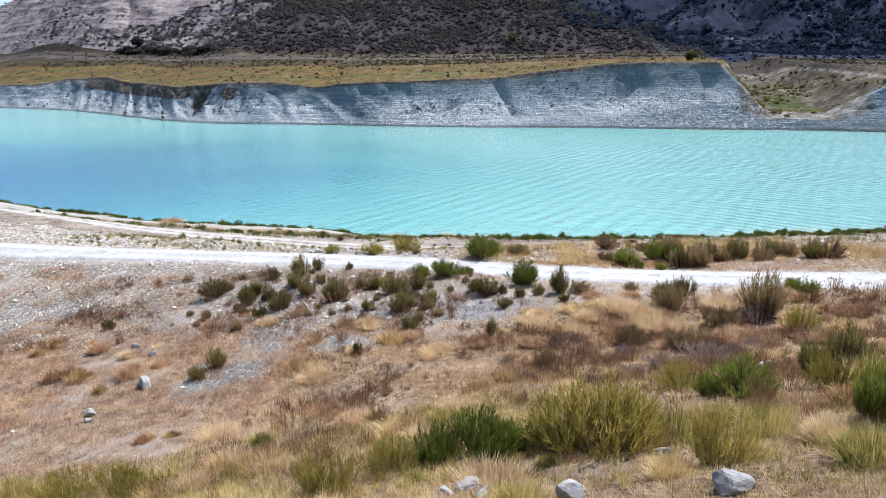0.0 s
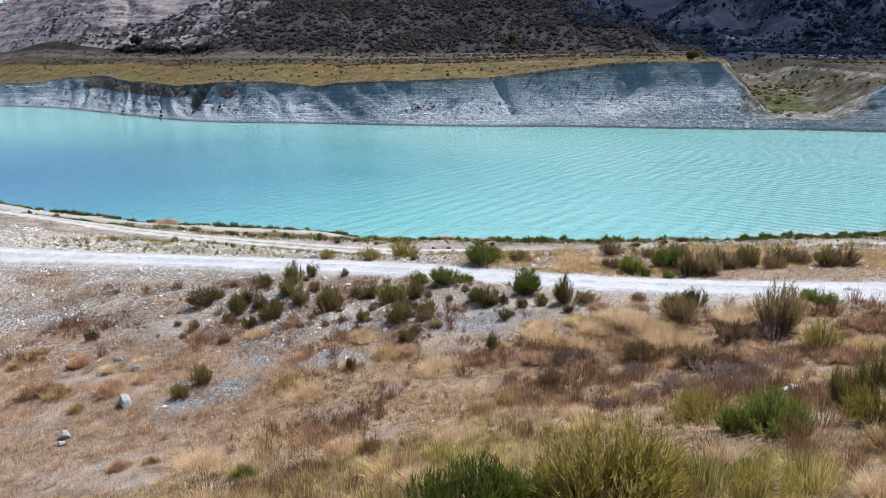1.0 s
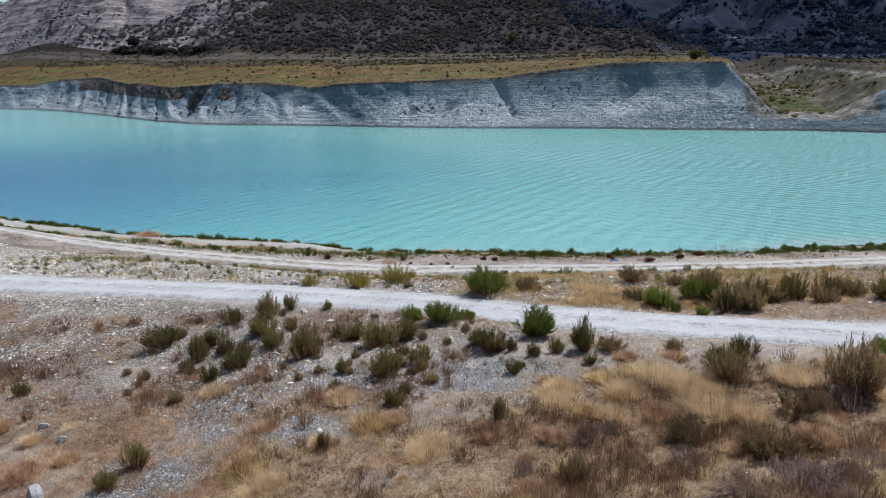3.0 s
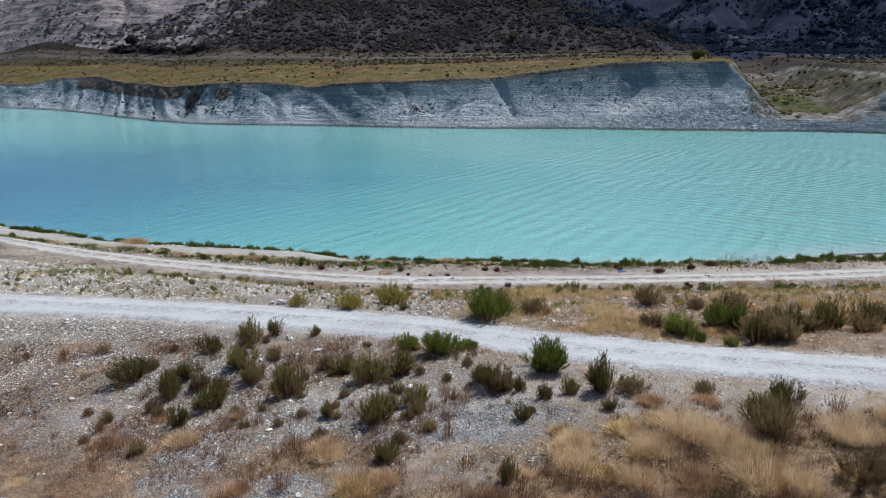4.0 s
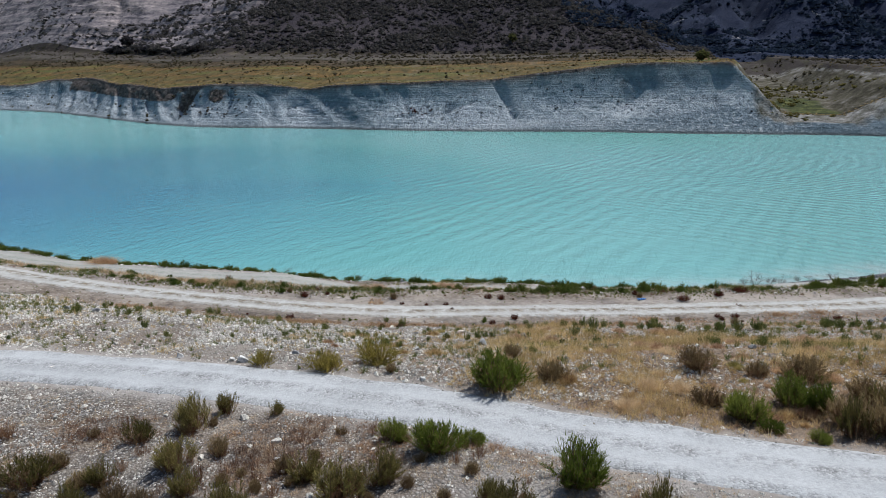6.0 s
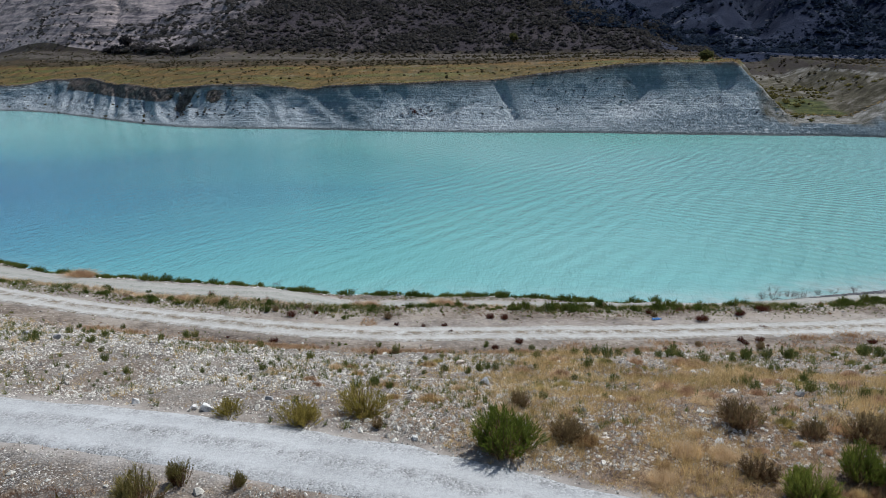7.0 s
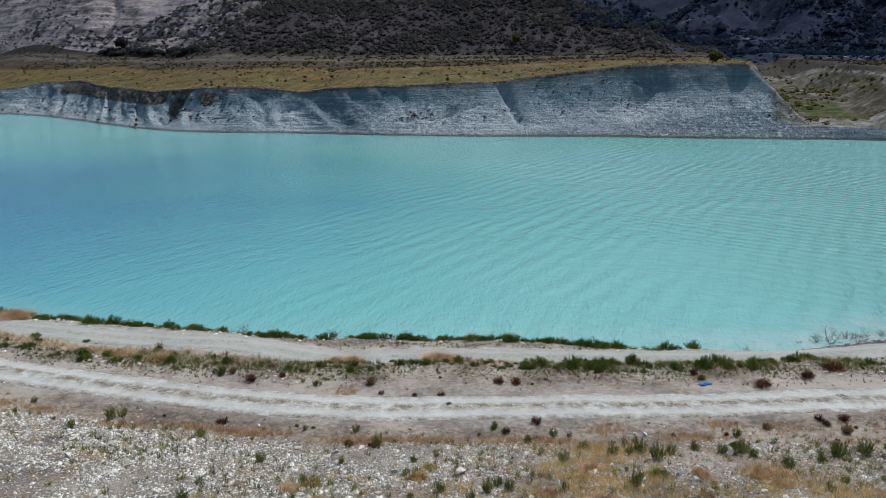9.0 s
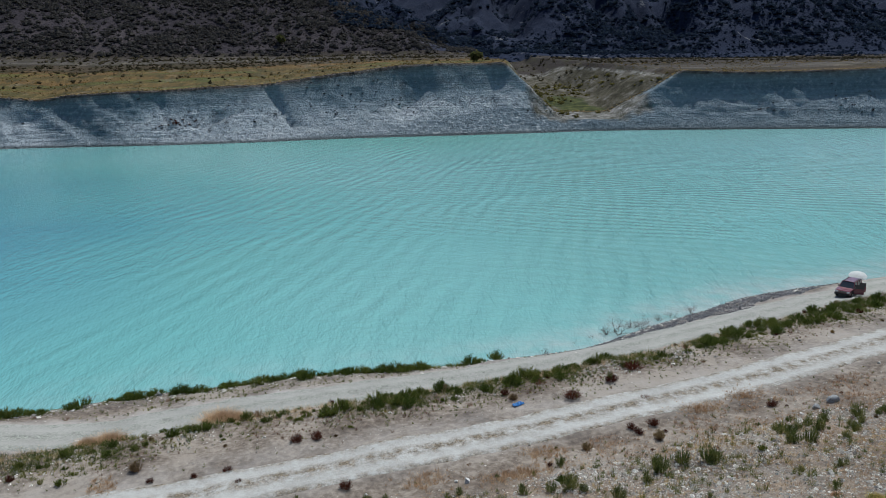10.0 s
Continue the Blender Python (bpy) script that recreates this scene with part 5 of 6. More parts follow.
plant_all(puffs, [(7.8, 22.0, 2.1, 1.0), (8.9, 20.8, 2.1, 0.95), (-5.6, 15.6, 1.8, 0.6), (-7.4, 9.8, 1.6, 0.7), (6.4, 21.0, 1.6, 0.8), (12.4, 21.1, 1.6, 1.1), (14.6, 17.4, 1.5, 1.0), (9.2, 19.4, 2.4, 1.0), (4.0, 20.3, 1.5, 0.6), (-0.5, 17.5, 1.9, 0.6)], "dry grass clumps")
lumps = [grass_dome("grass_lump", label, m, 1500, s, 0.62, 0.013) for s, m, label in ((53, M_STRAW, "dry straw-coloured grass lump on the slope"), (54, M_PALESTRAW, "pale feathery grass lump on the slope"), (55, M_RUST, "rusty brown grass lump on the slope"), (56, M_OLIVE, "yellow-green grass lump on the slope"))]
spots = []
while len(spots) < 200:
    x, y = RNG.uniform(-22, 22), RNG.uniform(-4, 26)
    z = zone(np.array(x), np.array(y))
    if RNG.random() < (float(z["straw"]) + 0.5 * float(z["rust"])) * (0.25 + 1.6 * max(0.0, float(fbm(x * 0.25, y * 0.25, 2, 101)))):
        w = RNG.uniform(0.5, 1.5)
        spots.append((x, y, w, w * RNG.uniform(0.4, 0.7)))
near_spots = [s for s in spots if s[1] < 9]
plant_all([lumps[3], lumps[1], lumps[0]], near_spots, "grass lumps on the slope")
plant_all([lumps[0], lumps[2], lumps[1], lumps[2]], [s for s in spots if s[1] >= 9], "grass lumps on the slope")
tawny = [grass_dome("tawny_grass_clump", "low tawny clump of dry grass on bare soil", M_ORANGE, 3000, s, 0.8, 0.007) for s in (61, 62)]
plant_all(tawny, [(-4.1, 74.6, 2.4, 0.7), (-3.1, 74.4, 1.6, 0.55), (-43.3, 82.4, 3.0, 0.9), (-10.4, 73.4, 1.8, 0.6), (-11.6, 73.2, 1.3, 0.6), (-24, 71.0, 1.6, 0.5), (-27.5, 71.8, 1.8, 0.5)], "tawny grass clumps")
xs, ys = [], []
for x, y, w in [(-26.5, 61.6, 1.8), (-20.3, 59.6, 2.6), (-17.6, 60.4, 2.2), (-14.7, 60.4, 2.6), (-13.0, 60.2, 2.2), (-7.5, 59.6, 2.6), (-5.8, 59.8, 2.4), (-3.2, 60.3, 2.0), (6.8, 63.0, 1.6), (1.5, 60.8, 2.6), (4.0, 60.6, 2.4), (-29.5, 62.2, 1.6), (11.0, 61.6, 2.4), (-9.4, 66.9, 0.8), (25.0, 66.2, 1.8), (28.5, 67.0, 1.6), (13.5, 63.6, 1.4)]:
    n = int(85 * w)
    xs.append(RNG.normal(x, 0.45 * w, n))
    ys.append(RNG.normal(y, 0.42, n))
xs, ys = np.concatenate(xs), np.concatenate(ys)
tufts("tawny_patch", xs, ys, 0.14 + 0.28 * RNG.random(len(xs)), 9, 0.022, M_ORANGE, "soft tawny patches of dry grass above the track")
reds = [shrub("dark_red_plant", "small dark red saltbush on bare soil", "plant", M_RED, 170, 12, 0.05, 0.9, 0.006, s, M_RED, 1.0) for s in (71, 72)]
plant_all(reds, [(-16.1, 67.9, 0.85, 0.5), (0.5, 69.0, 0.75, 0.5), (1.7, 69.3, 0.75, 0.5), (-3.2, 66.9, 0.5, 0.35), (2.7, 63.4, 0.65, 0.5), (0.9, 62.1, 0.55, 0.4), (21.7, 71.6, 0.9, 0.5), (21.0, 65.1, 0.7, 0.45), (19.7, 64.4, 0.6, 0.35), (19.6, 65.0, 0.6, 0.4), (18.1, 70.0, 1.2, 0.5), (22.5, 68.6, 0.7, 0.2), (-4.9, 66.8, 0.37, 0.3), (-2.6, 65.5, 0.36, 0.3), (-7.1, 66.9, 0.4, 0.3), (24.3, 73.2, 1.4, 0.5), (29.3, 65.2, 0.7, 0.4), (14.2, 72.0, 0.6, 0.5)], "dark red plants")

# green clumps between the tracks and along the waterline
GREEN_ROW = curve_y([(-70, 83.5), (-46, 76), (-34, 73), (-26, 71.3), (-18, 70.6), (-11, 71.8), (-4, 73.2), (5, 73.4), (14, 74.2), (22, 75), (32, 76.6), (44, 79.4), (56, 81.8), (80, 87)])
clumps = [shrub("green_clump", "bushy dark green clump on the bank beside the shore track", "plant", M_FRINGE, 90, 7, 0.12, 1.05, 0.01, s, M_FRINGE, 1.0) for s in (81, 82, 83, 84)]
spots = []
for x in np.arange(-62, 66, 0.34):
    dense = 0.52 + 1.5 * float(fbm(x * 0.32, 3.3, 3, 95)) + 0.5 * float(smooth(2, 9, x))
    if RNG.random() < dense:
        w = (0.35 + 0.8 * RNG.random() ** 1.6) * (1.08 - 0.32 * float(smooth(6, -8, x)))
        spots.append((x + RNG.uniform(-0.3, 0.3), float(GREEN_ROW(x)) + RNG.normal(0, 0.8 + 0.5 * smooth(2, -8, x)), w, w * RNG.uniform(0.45, 0.85)))
plant_all(clumps, spots, "green clumps between the tracks")
fringe = [shrub("waterside_clump", "low green clump at the water's edge", "plant", M_FRINGE, 75, 6, 0.14, 1.1, 0.012, s, M_FRINGE, 0.95) for s in (91, 92, 93)]
spots = []
for x in np.arange(-88, 18, 0.36):
    dense = 0.74 + 1.3 * float(fbm(x * 0.3, 7.7, 3, 97)) - 0.35 * float(smooth(6, 14, x))
    if RNG.random() < dense:
        w = RNG.uniform(0.5, 1.2)
        spots.append((x, float(shore_edge_y(x)) - RNG.normal(0, 0.4), w, w * RNG.uniform(0.4, 0.75)))
plant_all(fringe, spots, "clumps along the waterline")


def strip_places(count, x0, x1, line, spread_out, share):
    x = RNG.uniform(x0, x1, count)
    x = x[RNG.random(count) < share(x)]
    return x, line(x) + RNG.normal(0, 1, len(x)) * spread_out


row_share = lambda x: np.clip(0.34 + 1.8 * fbm(x * 0.4, x * 0, 3, 96) + 0.4 * smooth(0, 8, x), 0.04, 1)
q = strip_places(7000, -66, 68, GREEN_ROW, 0.95, row_share)
tufts("row_grass", *q, 0.22 + 0.4 * RNG.random(len(q[0])), 9, 0.03, M_REED, "tall green grass in a row between the tracks", lean=0.5)
q = strip_places(3200, -66, 50, lambda x: GREEN_ROW(x) + 0.8, 0.7, lambda x: np.clip(0.2 + 1.2 * fbm(x * 0.1, x * 0 + 4, 2, 98) + 0.4 * smooth(0, -10, x), 0, 1))
tufts("row_straw", *q, 0.3 + 0.35 * RNG.random(len(q[0])), 10, 0.022, M_PALESTRAW, "pale dry grass beside the shore track")
q = strip_places(2600, -90, 17, shore_edge_y, 0.4, lambda x: np.clip(0.3 + 1.5 * fbm(x * 0.22, x * 0 + 7.7, 2, 97), 0.02, 1))
tufts("waterside_grass", *q, 0.25 + 0.35 * RNG.random(len(q[0])), 9, 0.03, M_REED, "low green grass at the water's edge", lean=0.6)
q = strip_places(9000, -60, 66, lambda x: GREEN_ROW(x) - 1.7, 1.0, lambda x: np.clip(0.35 + 1.6 * fbm(x * 0.3, x * 0 + 1.7, 3, 103), 0.05, 1))
tufts("lip_weeds", *q, 0.1 + 0.24 * RNG.random(len(q[0])) ** 2, 8, 0.03, M_REED, "small weeds scattered below the green row", "weeds", lean=0.6)
q = strip_places(2600, -60, 66, lambda x: GREEN_ROW(x) - 1.4, 1.3, lambda x: np.clip(0.3 + 1.6 * fbm(x * 0.25, x * 0 + 5.7, 3, 104), 0.05, 1))
tufts("lip_dead_weeds", *q, 0.1 + 0.22 * RNG.random(len(q[0])), 9, 0.026, M_DEAD, "small dark dead weeds below the green row", "weeds", lean=0.6)
q = strip_places(14000, -60, 66, lambda x: GREEN_ROW(x) - 0.4, 1.1, lambda x: np.clip(0.4 + 1.8 * fbm(x * 0.35, x * 0 + 9.7, 3, 105), 0.04, 1))
pebbles("lip_stones", *q, 0.03 + 0.17 * RNG.random(len(q[0])) ** 3, M_PALE, "pale stones on the bank's lip beside the shore track", 0.7, (SHARD_V, SHARD_F))
weeds = [shrub("weed_clump", "upright grey-green weed among pale stones", "plant", M_REED, 60, 7, 0.11, 0.8, 0.009, s, M_REED, 1.0) for s in (101, 102)]
spots = []
for k in range(110):
    x, y = RNG.uniform(-34, 36), RNG.uniform(41, 62)
    w = RNG.uniform(0.3, 0.65)
    spots.append((x, y, w, w * RNG.uniform(0.8, 1.2)))
for k in range(26):
    x = RNG.uniform(6, 36)
    w = RNG.uniform(0.5, 0.95)
    spots.append((x, float(lower_road_y(x)) - RNG.uniform(7.5, 10.5), w, w * RNG.uniform(0.8, 1.1)))
plant_all(weeds, spots, "weeds on the stony slope")


plant_all(puffs, [(8.5, 35.6, 1.1, 0.55), (7.4, 36.0, 1.2, 0.7), (6.2, 34.2, 1.3, 0.5)], "dry grass clumps")
plant_all(dull_bushes, [(9.9, 38.2, 1.7, 0.9), (13.8, 36.7, 1.8, 1.0), (12.1, 37.3, 1.0, 0.7), (9.3, 34.6, 1.3, 0.6), (3.3, 37.6, 1.3, 0.75)], "half dry shrubs on the bank")
spots = []
while len(spots) < 130:
    x, y = RNG.uniform(-9, 26), RNG.uniform(32, 55)
    z = zone(np.array(x), np.array(y))
    if RNG.random() < float(z["talus"] * smooth(2.8, 3.8, z["d1"])) * (0.15 + 1.8 * max(0.0, float(fbm(x * 0.2, y * 0.2, 2, 114)))):
        w = RNG.uniform(0.4, 1.2)
        spots.append((x, y, w, w * RNG.uniform(0.35, 0.65)))
plant_all([lumps[2], lumps[0], lumps[3], lumps[2], lumps[1]], spots, "grass lumps on the slope")


def bare_shrub(seed):
    """A dead bush: crooked branching twigs."""
    rng = random.Random(seed)
    bm = bmesh.new()

    def limb(a, way, length, thick, depth):
        b = a + way * length
        side = way.orthogonal().normalized()
        other = way.cross(side)
        low = [bm.verts.new(a + (side * math.cos(q) + other * math.sin(q)) * thick) for q in (0, 2.1, 4.2)]
        high = [bm.verts.new(b + (side * math.cos(q) + other * math.sin(q)) * thick * 0.6) for q in (0, 2.1, 4.2)]
        for k in range(3):
            bm.faces.new((low[k], low[(k + 1) % 3], high[(k + 1) % 3], high[k]))
        if depth:
            for _ in range(rng.choice((2, 3))):
                w = (way + Vector((rng.gauss(0, 0.5), rng.gauss(0, 0.5), rng.gauss(0.1, 0.3)))).normalized()
                limb(b, w, length * rng.uniform(0.6, 0.9), thick * 0.6, depth - 1)

    for _ in range(7):
        limb(Vector((rng.uniform(-0.08, 0.08), rng.uniform(-0.08, 0.08), 0)), Vector((rng.gauss(0, 0.5), rng.gauss(0, 0.5), 1)).normalized(), rng.uniform(0.22, 0.36), 0.016, 3)
    me = bpy.data.meshes.new("dead_shrub")
    bm.to_mesh(me)
    bm.free()
    me.materials.append(M_TWIG)
    return tagged(new("dead_shrub", me), "bare grey dead shrub with crooked twigs at the waterline", "dead shrub")


dead = [bare_shrub(s) for s in (1, 2, 3)]
spots = [(30.4, 89.0, 1.5, 1.5), (31.4, 88.8, 1.8, 1.9), (28.6, 88.6, 1.0, 1.0), (33.4, 90.0, 1.5, 1.3), (35.0, 90.4, 1.4, 1.2), (26.5, 87.7, 0.9, 0.8), (37.0, 91.0, 1.2, 1.0), (39.0, 91.5, 1.2, 0.9), (22.8, 86.2, 0.8, 0.8), (-14.5, 86.2, 0.8, 1.0), (-21.8, 82.4, 0.8, 1.0), (19.0, 86.3, 0.7, 0.6), (41.5, 92.0, 1.3, 1.0), (34.2, 89.4, 1.2, 1.0), (-2.0, 87.0, 0.6, 0.5)]
plant_all(dead, spots, "dead shrubs along the waterline")

# ---------------------------------------------------------------- scrub of the far side
LEAF_RNG = np.random.default_rng(5)


def scrub_cloud(name, x, y, size, material, label, leaves=34, tall=0.75):
    """Far bushes: a rough core with leaf sprays standing off it."""
    n = len(x)
    core = np.array([(0.8, 0, 0), (-0.8, 0, 0), (0, 0.8, 0), (0, -0.8, 0), (0, 0, 0.8), (0, 0, -0.5)])
    cf = [(0, 2, 4), (2, 1, 4), (1, 3, 4), (3, 0, 4), (2, 0, 5), (1, 2, 5), (3, 1, 5), (0, 3, 5)]
    cv = core[None] * LEAF_RNG.uniform(0.75, 1.1, (n, 6, 1))
    d = LEAF_RNG.normal(0, 1, (n, leaves, 3))
    d[..., 2] = np.abs(d[..., 2]) - 0.25
    d = d / np.linalg.norm(d, axis=-1, keepdims=True)
    p = d * LEAF_RNG.uniform(0.62, 1.05, (n, leaves, 1))
    a = np.cross(d, LEAF_RNG.normal(0, 1, d.shape))
    a = a / np.linalg.norm(a, axis=-1, keepdims=True)
    b = np.cross(a, d) + 0.35 * d
    s = LEAF_RNG.uniform(0.22, 0.42, (n, leaves, 1))
    lv = np.stack([p - a * s, p + a * s, p + b * s * 1.4], 2).reshape(n, leaves * 3, 3)
    shape = size[:, None, None] * np.array([1, 1, tall]) * LEAF_RNG.uniform(0.8, 1.2, (n, 1, 3))
    foot = np.stack([x, y, far_z(x, y) + 0.22 * size], -1)[:, None]
    v = np.concatenate([cv * shape + foot, lv * shape + foot], 1)
    k = 6 + leaves * 3
    f = cf + [(6 + 3 * j, 7 + 3 * j, 8 + 3 * j) for j in range(leaves)]
    return tagged(new(name, mesh_of(name, v.reshape(-1, 3), joined(k, f, n), material)), label, "scrub", kind="stuff")


def far_places(count, x0, x1, y0, y1, share):
    x, y = LEAF_RNG.uniform(x0, x1, count), LEAF_RNG.uniform(y0, y1, count)
    keep = LEAF_RNG.uniform(0, 1, count) < share(x, y)
    return x[keep], y[keep]


def hill_share(x, y):
    bare = hill_marks(x, y, None)["bare"]
    n = fbm(x * 0.018, y * 0.018, 3, 61)
    return np.clip((1.0 + 0.6 * n) * (1 - 0.75 * bare), 0.03, 1) * smooth(-6, 10, y - np.maximum(546, far_shore_y(x) + 140) + 6 * n)


def thicket(x, y):
    """Denser and thinner growth, in clumps."""
    return np.clip(0.75 + 1.5 * fbm(x * 0.03, y * 0.045, 3, 65), 0.3, 1)


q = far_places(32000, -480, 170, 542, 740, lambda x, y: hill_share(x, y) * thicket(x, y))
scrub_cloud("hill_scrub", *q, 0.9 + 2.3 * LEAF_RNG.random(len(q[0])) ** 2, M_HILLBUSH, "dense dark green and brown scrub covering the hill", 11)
q = far_places(9000, -760, -300, 560, 1000, lambda x, y: smooth(0, 12, y - np.maximum(546, far_shore_y(x) + 140)) * np.clip(0.2 + 1.9 * fbm(x * 0.012, y * 0.03, 3, 68), 0.05, 1))
scrub_cloud("bare_hill_scrub", *q, 0.9 + 2.0 * LEAF_RNG.random(len(q[0])) ** 2, M_HILLBUSH, "scattered dark scrub on the pale terraced hill", 12)
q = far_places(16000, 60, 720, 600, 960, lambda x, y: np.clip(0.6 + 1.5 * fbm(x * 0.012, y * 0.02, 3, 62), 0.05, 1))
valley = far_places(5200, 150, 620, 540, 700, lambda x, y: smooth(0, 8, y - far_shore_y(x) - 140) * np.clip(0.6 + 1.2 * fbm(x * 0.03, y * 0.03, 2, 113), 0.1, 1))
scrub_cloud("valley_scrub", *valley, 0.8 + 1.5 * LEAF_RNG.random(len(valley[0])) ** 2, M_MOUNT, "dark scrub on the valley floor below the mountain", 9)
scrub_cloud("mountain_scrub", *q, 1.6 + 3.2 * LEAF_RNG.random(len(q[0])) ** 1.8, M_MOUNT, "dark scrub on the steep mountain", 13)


def field_share(x, y):
    back = field_marks(x, y, y - far_shore_y(x))["back"]
    return (0.1 + 0.9 * smooth(0.46, 0.54, back) * (1 - smooth(0.66, 0.76, back)) + 0.6 * smooth(0.74, 0.82, back)) * np.clip(0.55 + 1.2 * fbm(x * 0.02, y * 0.05, 3, 63), 0, 1) * (back < 0.995)


q = far_places(60000, -560, 420, 380, 760, field_share)
scrub_cloud("field_scrub", *q, 0.35 + 1.25 * LEAF_RNG.random(len(q[0])) ** 2.2, M_FIELDBUSH, "low scrub along the foot of the hill", 6)


def meadow_share(x, y):
    d = y - far_shore_y(x)
    marks = field_marks(x, y, d)
    return (d > cliff_width(x) + 0.5) * (1 - smooth(0.5, 0.56, marks["back"])) * (1 - smooth(0.05, 0.3, marks["gully"])) * np.clip(0.35 + 1.8 * fbm(x * 0.03, y * 0.05, 3, 64), 0.05, 1)


q = far_places(22000, -480, 330, 330, 600, meadow_share)
scrub_cloud("meadow_tufts", *q, 0.2 + 0.42 * LEAF_RNG.random(len(q[0])), M_MEADOW, "ochre and olive grass tufts of the meadow above the cliff", 7, 0.8)


def cliff_places(count, reach):
    x = LEAF_RNG.uniform(-330, 330, count)
    t = LEAF_RNG.uniform(*reach, count)
    y = far_shore_y(x) + t * cliff_width(x)
    keep = LEAF_RNG.random(count) < np.clip(-0.1 + 1.9 * fbm(x * 0.03, t * 3, 3, 64), 0, 1)
    return x[keep], y[keep]


q = cliff_places(1500, (0.35, 1.0))
scrub_cloud("cliff_scrub", *q, 0.25 + 0.5 * LEAF_RNG.random(len(q[0])), M_HILLBUSH, "dark scrub clinging to the cliff", 18)
x = LEAF_RNG.uniform(-480, 420, 2600)
y = far_shore_y(x) + cliff_width(x) + LEAF_RNG.uniform(0.3, 4.5, 2600)
scrub_cloud("cliff_edge_grass", x, y, 0.3 + 0.5 * LEAF_RNG.random(2600), M_DULL, "brown dry growth along the cliff's edge", 8, 0.5)
q = far_places(900, 128, 215, 345, 440, lambda x, y: 0.9 * field_marks(x, y, y - far_shore_y(x))["gully"] * np.clip(0.45 + 1.3 * fbm(x * 0.05, y * 0.05, 2, 66), 0, 1))
scrub_cloud("gully_scrub", *q, 0.5 + 1.3 * LEAF_RNG.random(len(q[0])) ** 2, M_DARK, "green scrub on the gully's slopes", 20)


def far_tree(x, y, wide, high, leaf, label, seed):
    """A tree: tapered trunk, a few limbs, a crown of many leaf sprays."""
    rng = np.random.default_rng(seed)
    root = tagged(new("tree"), label, "tree", "single trees on the far side")
    root.matrix_basis = pose(x, y, float(far_z(x, y)) - 0.2)
    bm = bmesh.new()
    for k in range(5):
        a = rng.uniform(0, 6.28)
        tip = Vector((0.3 * wide * math.cos(a), 0.3 * wide * math.sin(a), high * rng.uniform(0.55, 0.8))) if k else Vector((0, 0, high * 0.7))
        foot = Vector((0, 0, 0 if not k else high * 0.22))
        m = look(foot, tip) @ Matrix.Translation((0, 0, -(tip - foot).length / 2))
        bmesh.ops.create_cone(bm, segments=7, radius1=0.02 * high, radius2=0.045 * high if not k else 0.03 * high, depth=(tip - foot).length, matrix=m)
    part("trunk", bm, M_STEM, root, "grey-brown trunk and limbs")
    n = 420
    d = rng.normal(0, 1, (n, 3))
    d = d / np.linalg.norm(d, axis=1, keepdims=True) * rng.uniform(0.35, 1, (n, 1)) ** 0.5
    d = d * (1 + 0.25 * vnoise(d[:, 0] * 2.5 + seed, d[:, 1] * 2.5 + d[:, 2] * 2, seed))[:, None]
    p = d * [wide / 2, wide / 2, high * 0.36] + [0, 0, high * 0.6]
    a, b = rng.normal(0, 1, (n, 3)), rng.normal(0, 1, (n, 3))
    s = 0.07 * wide
    v = np.stack([p - a * s, p + a * s, p + b * s * 1.4], 1).reshape(-1, 3)
    arrays_part("crown", v, joined(3, [(0, 1, 2)], n), leaf, root)


FAR_FOOT = lambda x: float(np.maximum(546, far_shore_y(x) + 140))
far_tree(106.5, 384, 6.5, 5.5, M_TREE, "round olive-green tree near the cliff's edge", 3)
far_tree(-355, FAR_FOOT(-355) + 14, 12, 10, M_HILLBUSH, "dark round tree at the foot of the bare hill", 4)
far_tree(15, 566, 6, 8, M_TREE, "light yellow-green tree standing in the dark scrub", 5)
for k in range(18):
    x = -372 + 8.5 * k
    far_tree(x, FAR_FOOT(x) + 3 + 3 * math.sin(2.1 * k), 8 + 3 * math.sin(k), 4.5 + 1.3 * math.sin(1.7 * k), M_HILLBUSH, "dark bushy tree in a row below the hill", 10 + k)

x = LEAF_RNG.normal(-37, 3.5, 22)
scrub_cloud("red_cliff_brush", x, far_shore_y(x) + LEAF_RNG.uniform(0.45, 0.62, 22) * cliff_width(x), 0.3 + 0.4 * LEAF_RNG.random(22), M_RED, "dark red brush clinging to the cliff", 14)
x = np.concatenate([LEAF_RNG.normal(-168, 4, 60), LEAF_RNG.normal(-148, 7, 40)])
scrub_cloud("cliff_gully_scrub", x, far_shore_y(x) + LEAF_RNG.uniform(0.4, 0.95, 100) * cliff_width(x), 0.4 + 0.6 * LEAF_RNG.random(100), M_HILLBUSH, "olive brown scrub in a cleft of the cliff", 14)

# small plants strewn over the bare soil between the tracks
spots = []
while len(spots) < 210:
    x, y = RNG.uniform(-40, 62), RNG.uniform(58, 84)
    d2, d3 = abs(y - float(lower_road_y(x))), abs(y - float(shore_road_y(x)))
    if d2 > 2.4 and d3 > 3.0 and y < float(shore_y(x)) - 1 and RNG.random() < 0.25 + 1.2 * max(0.0, float(fbm(x * 0.2, y * 0.3, 2, 106))):
        w = 0.22 + 0.5 * RNG.random() ** 2
        spots.append((x, y, w, w * RNG.uniform(0.6, 1.0)))
plant_all([weeds[0], forbs[1], clumps[1], reds[0], weeds[1], forbs[2], dull_bushes[1]], spots, "small plants on the bare bank")


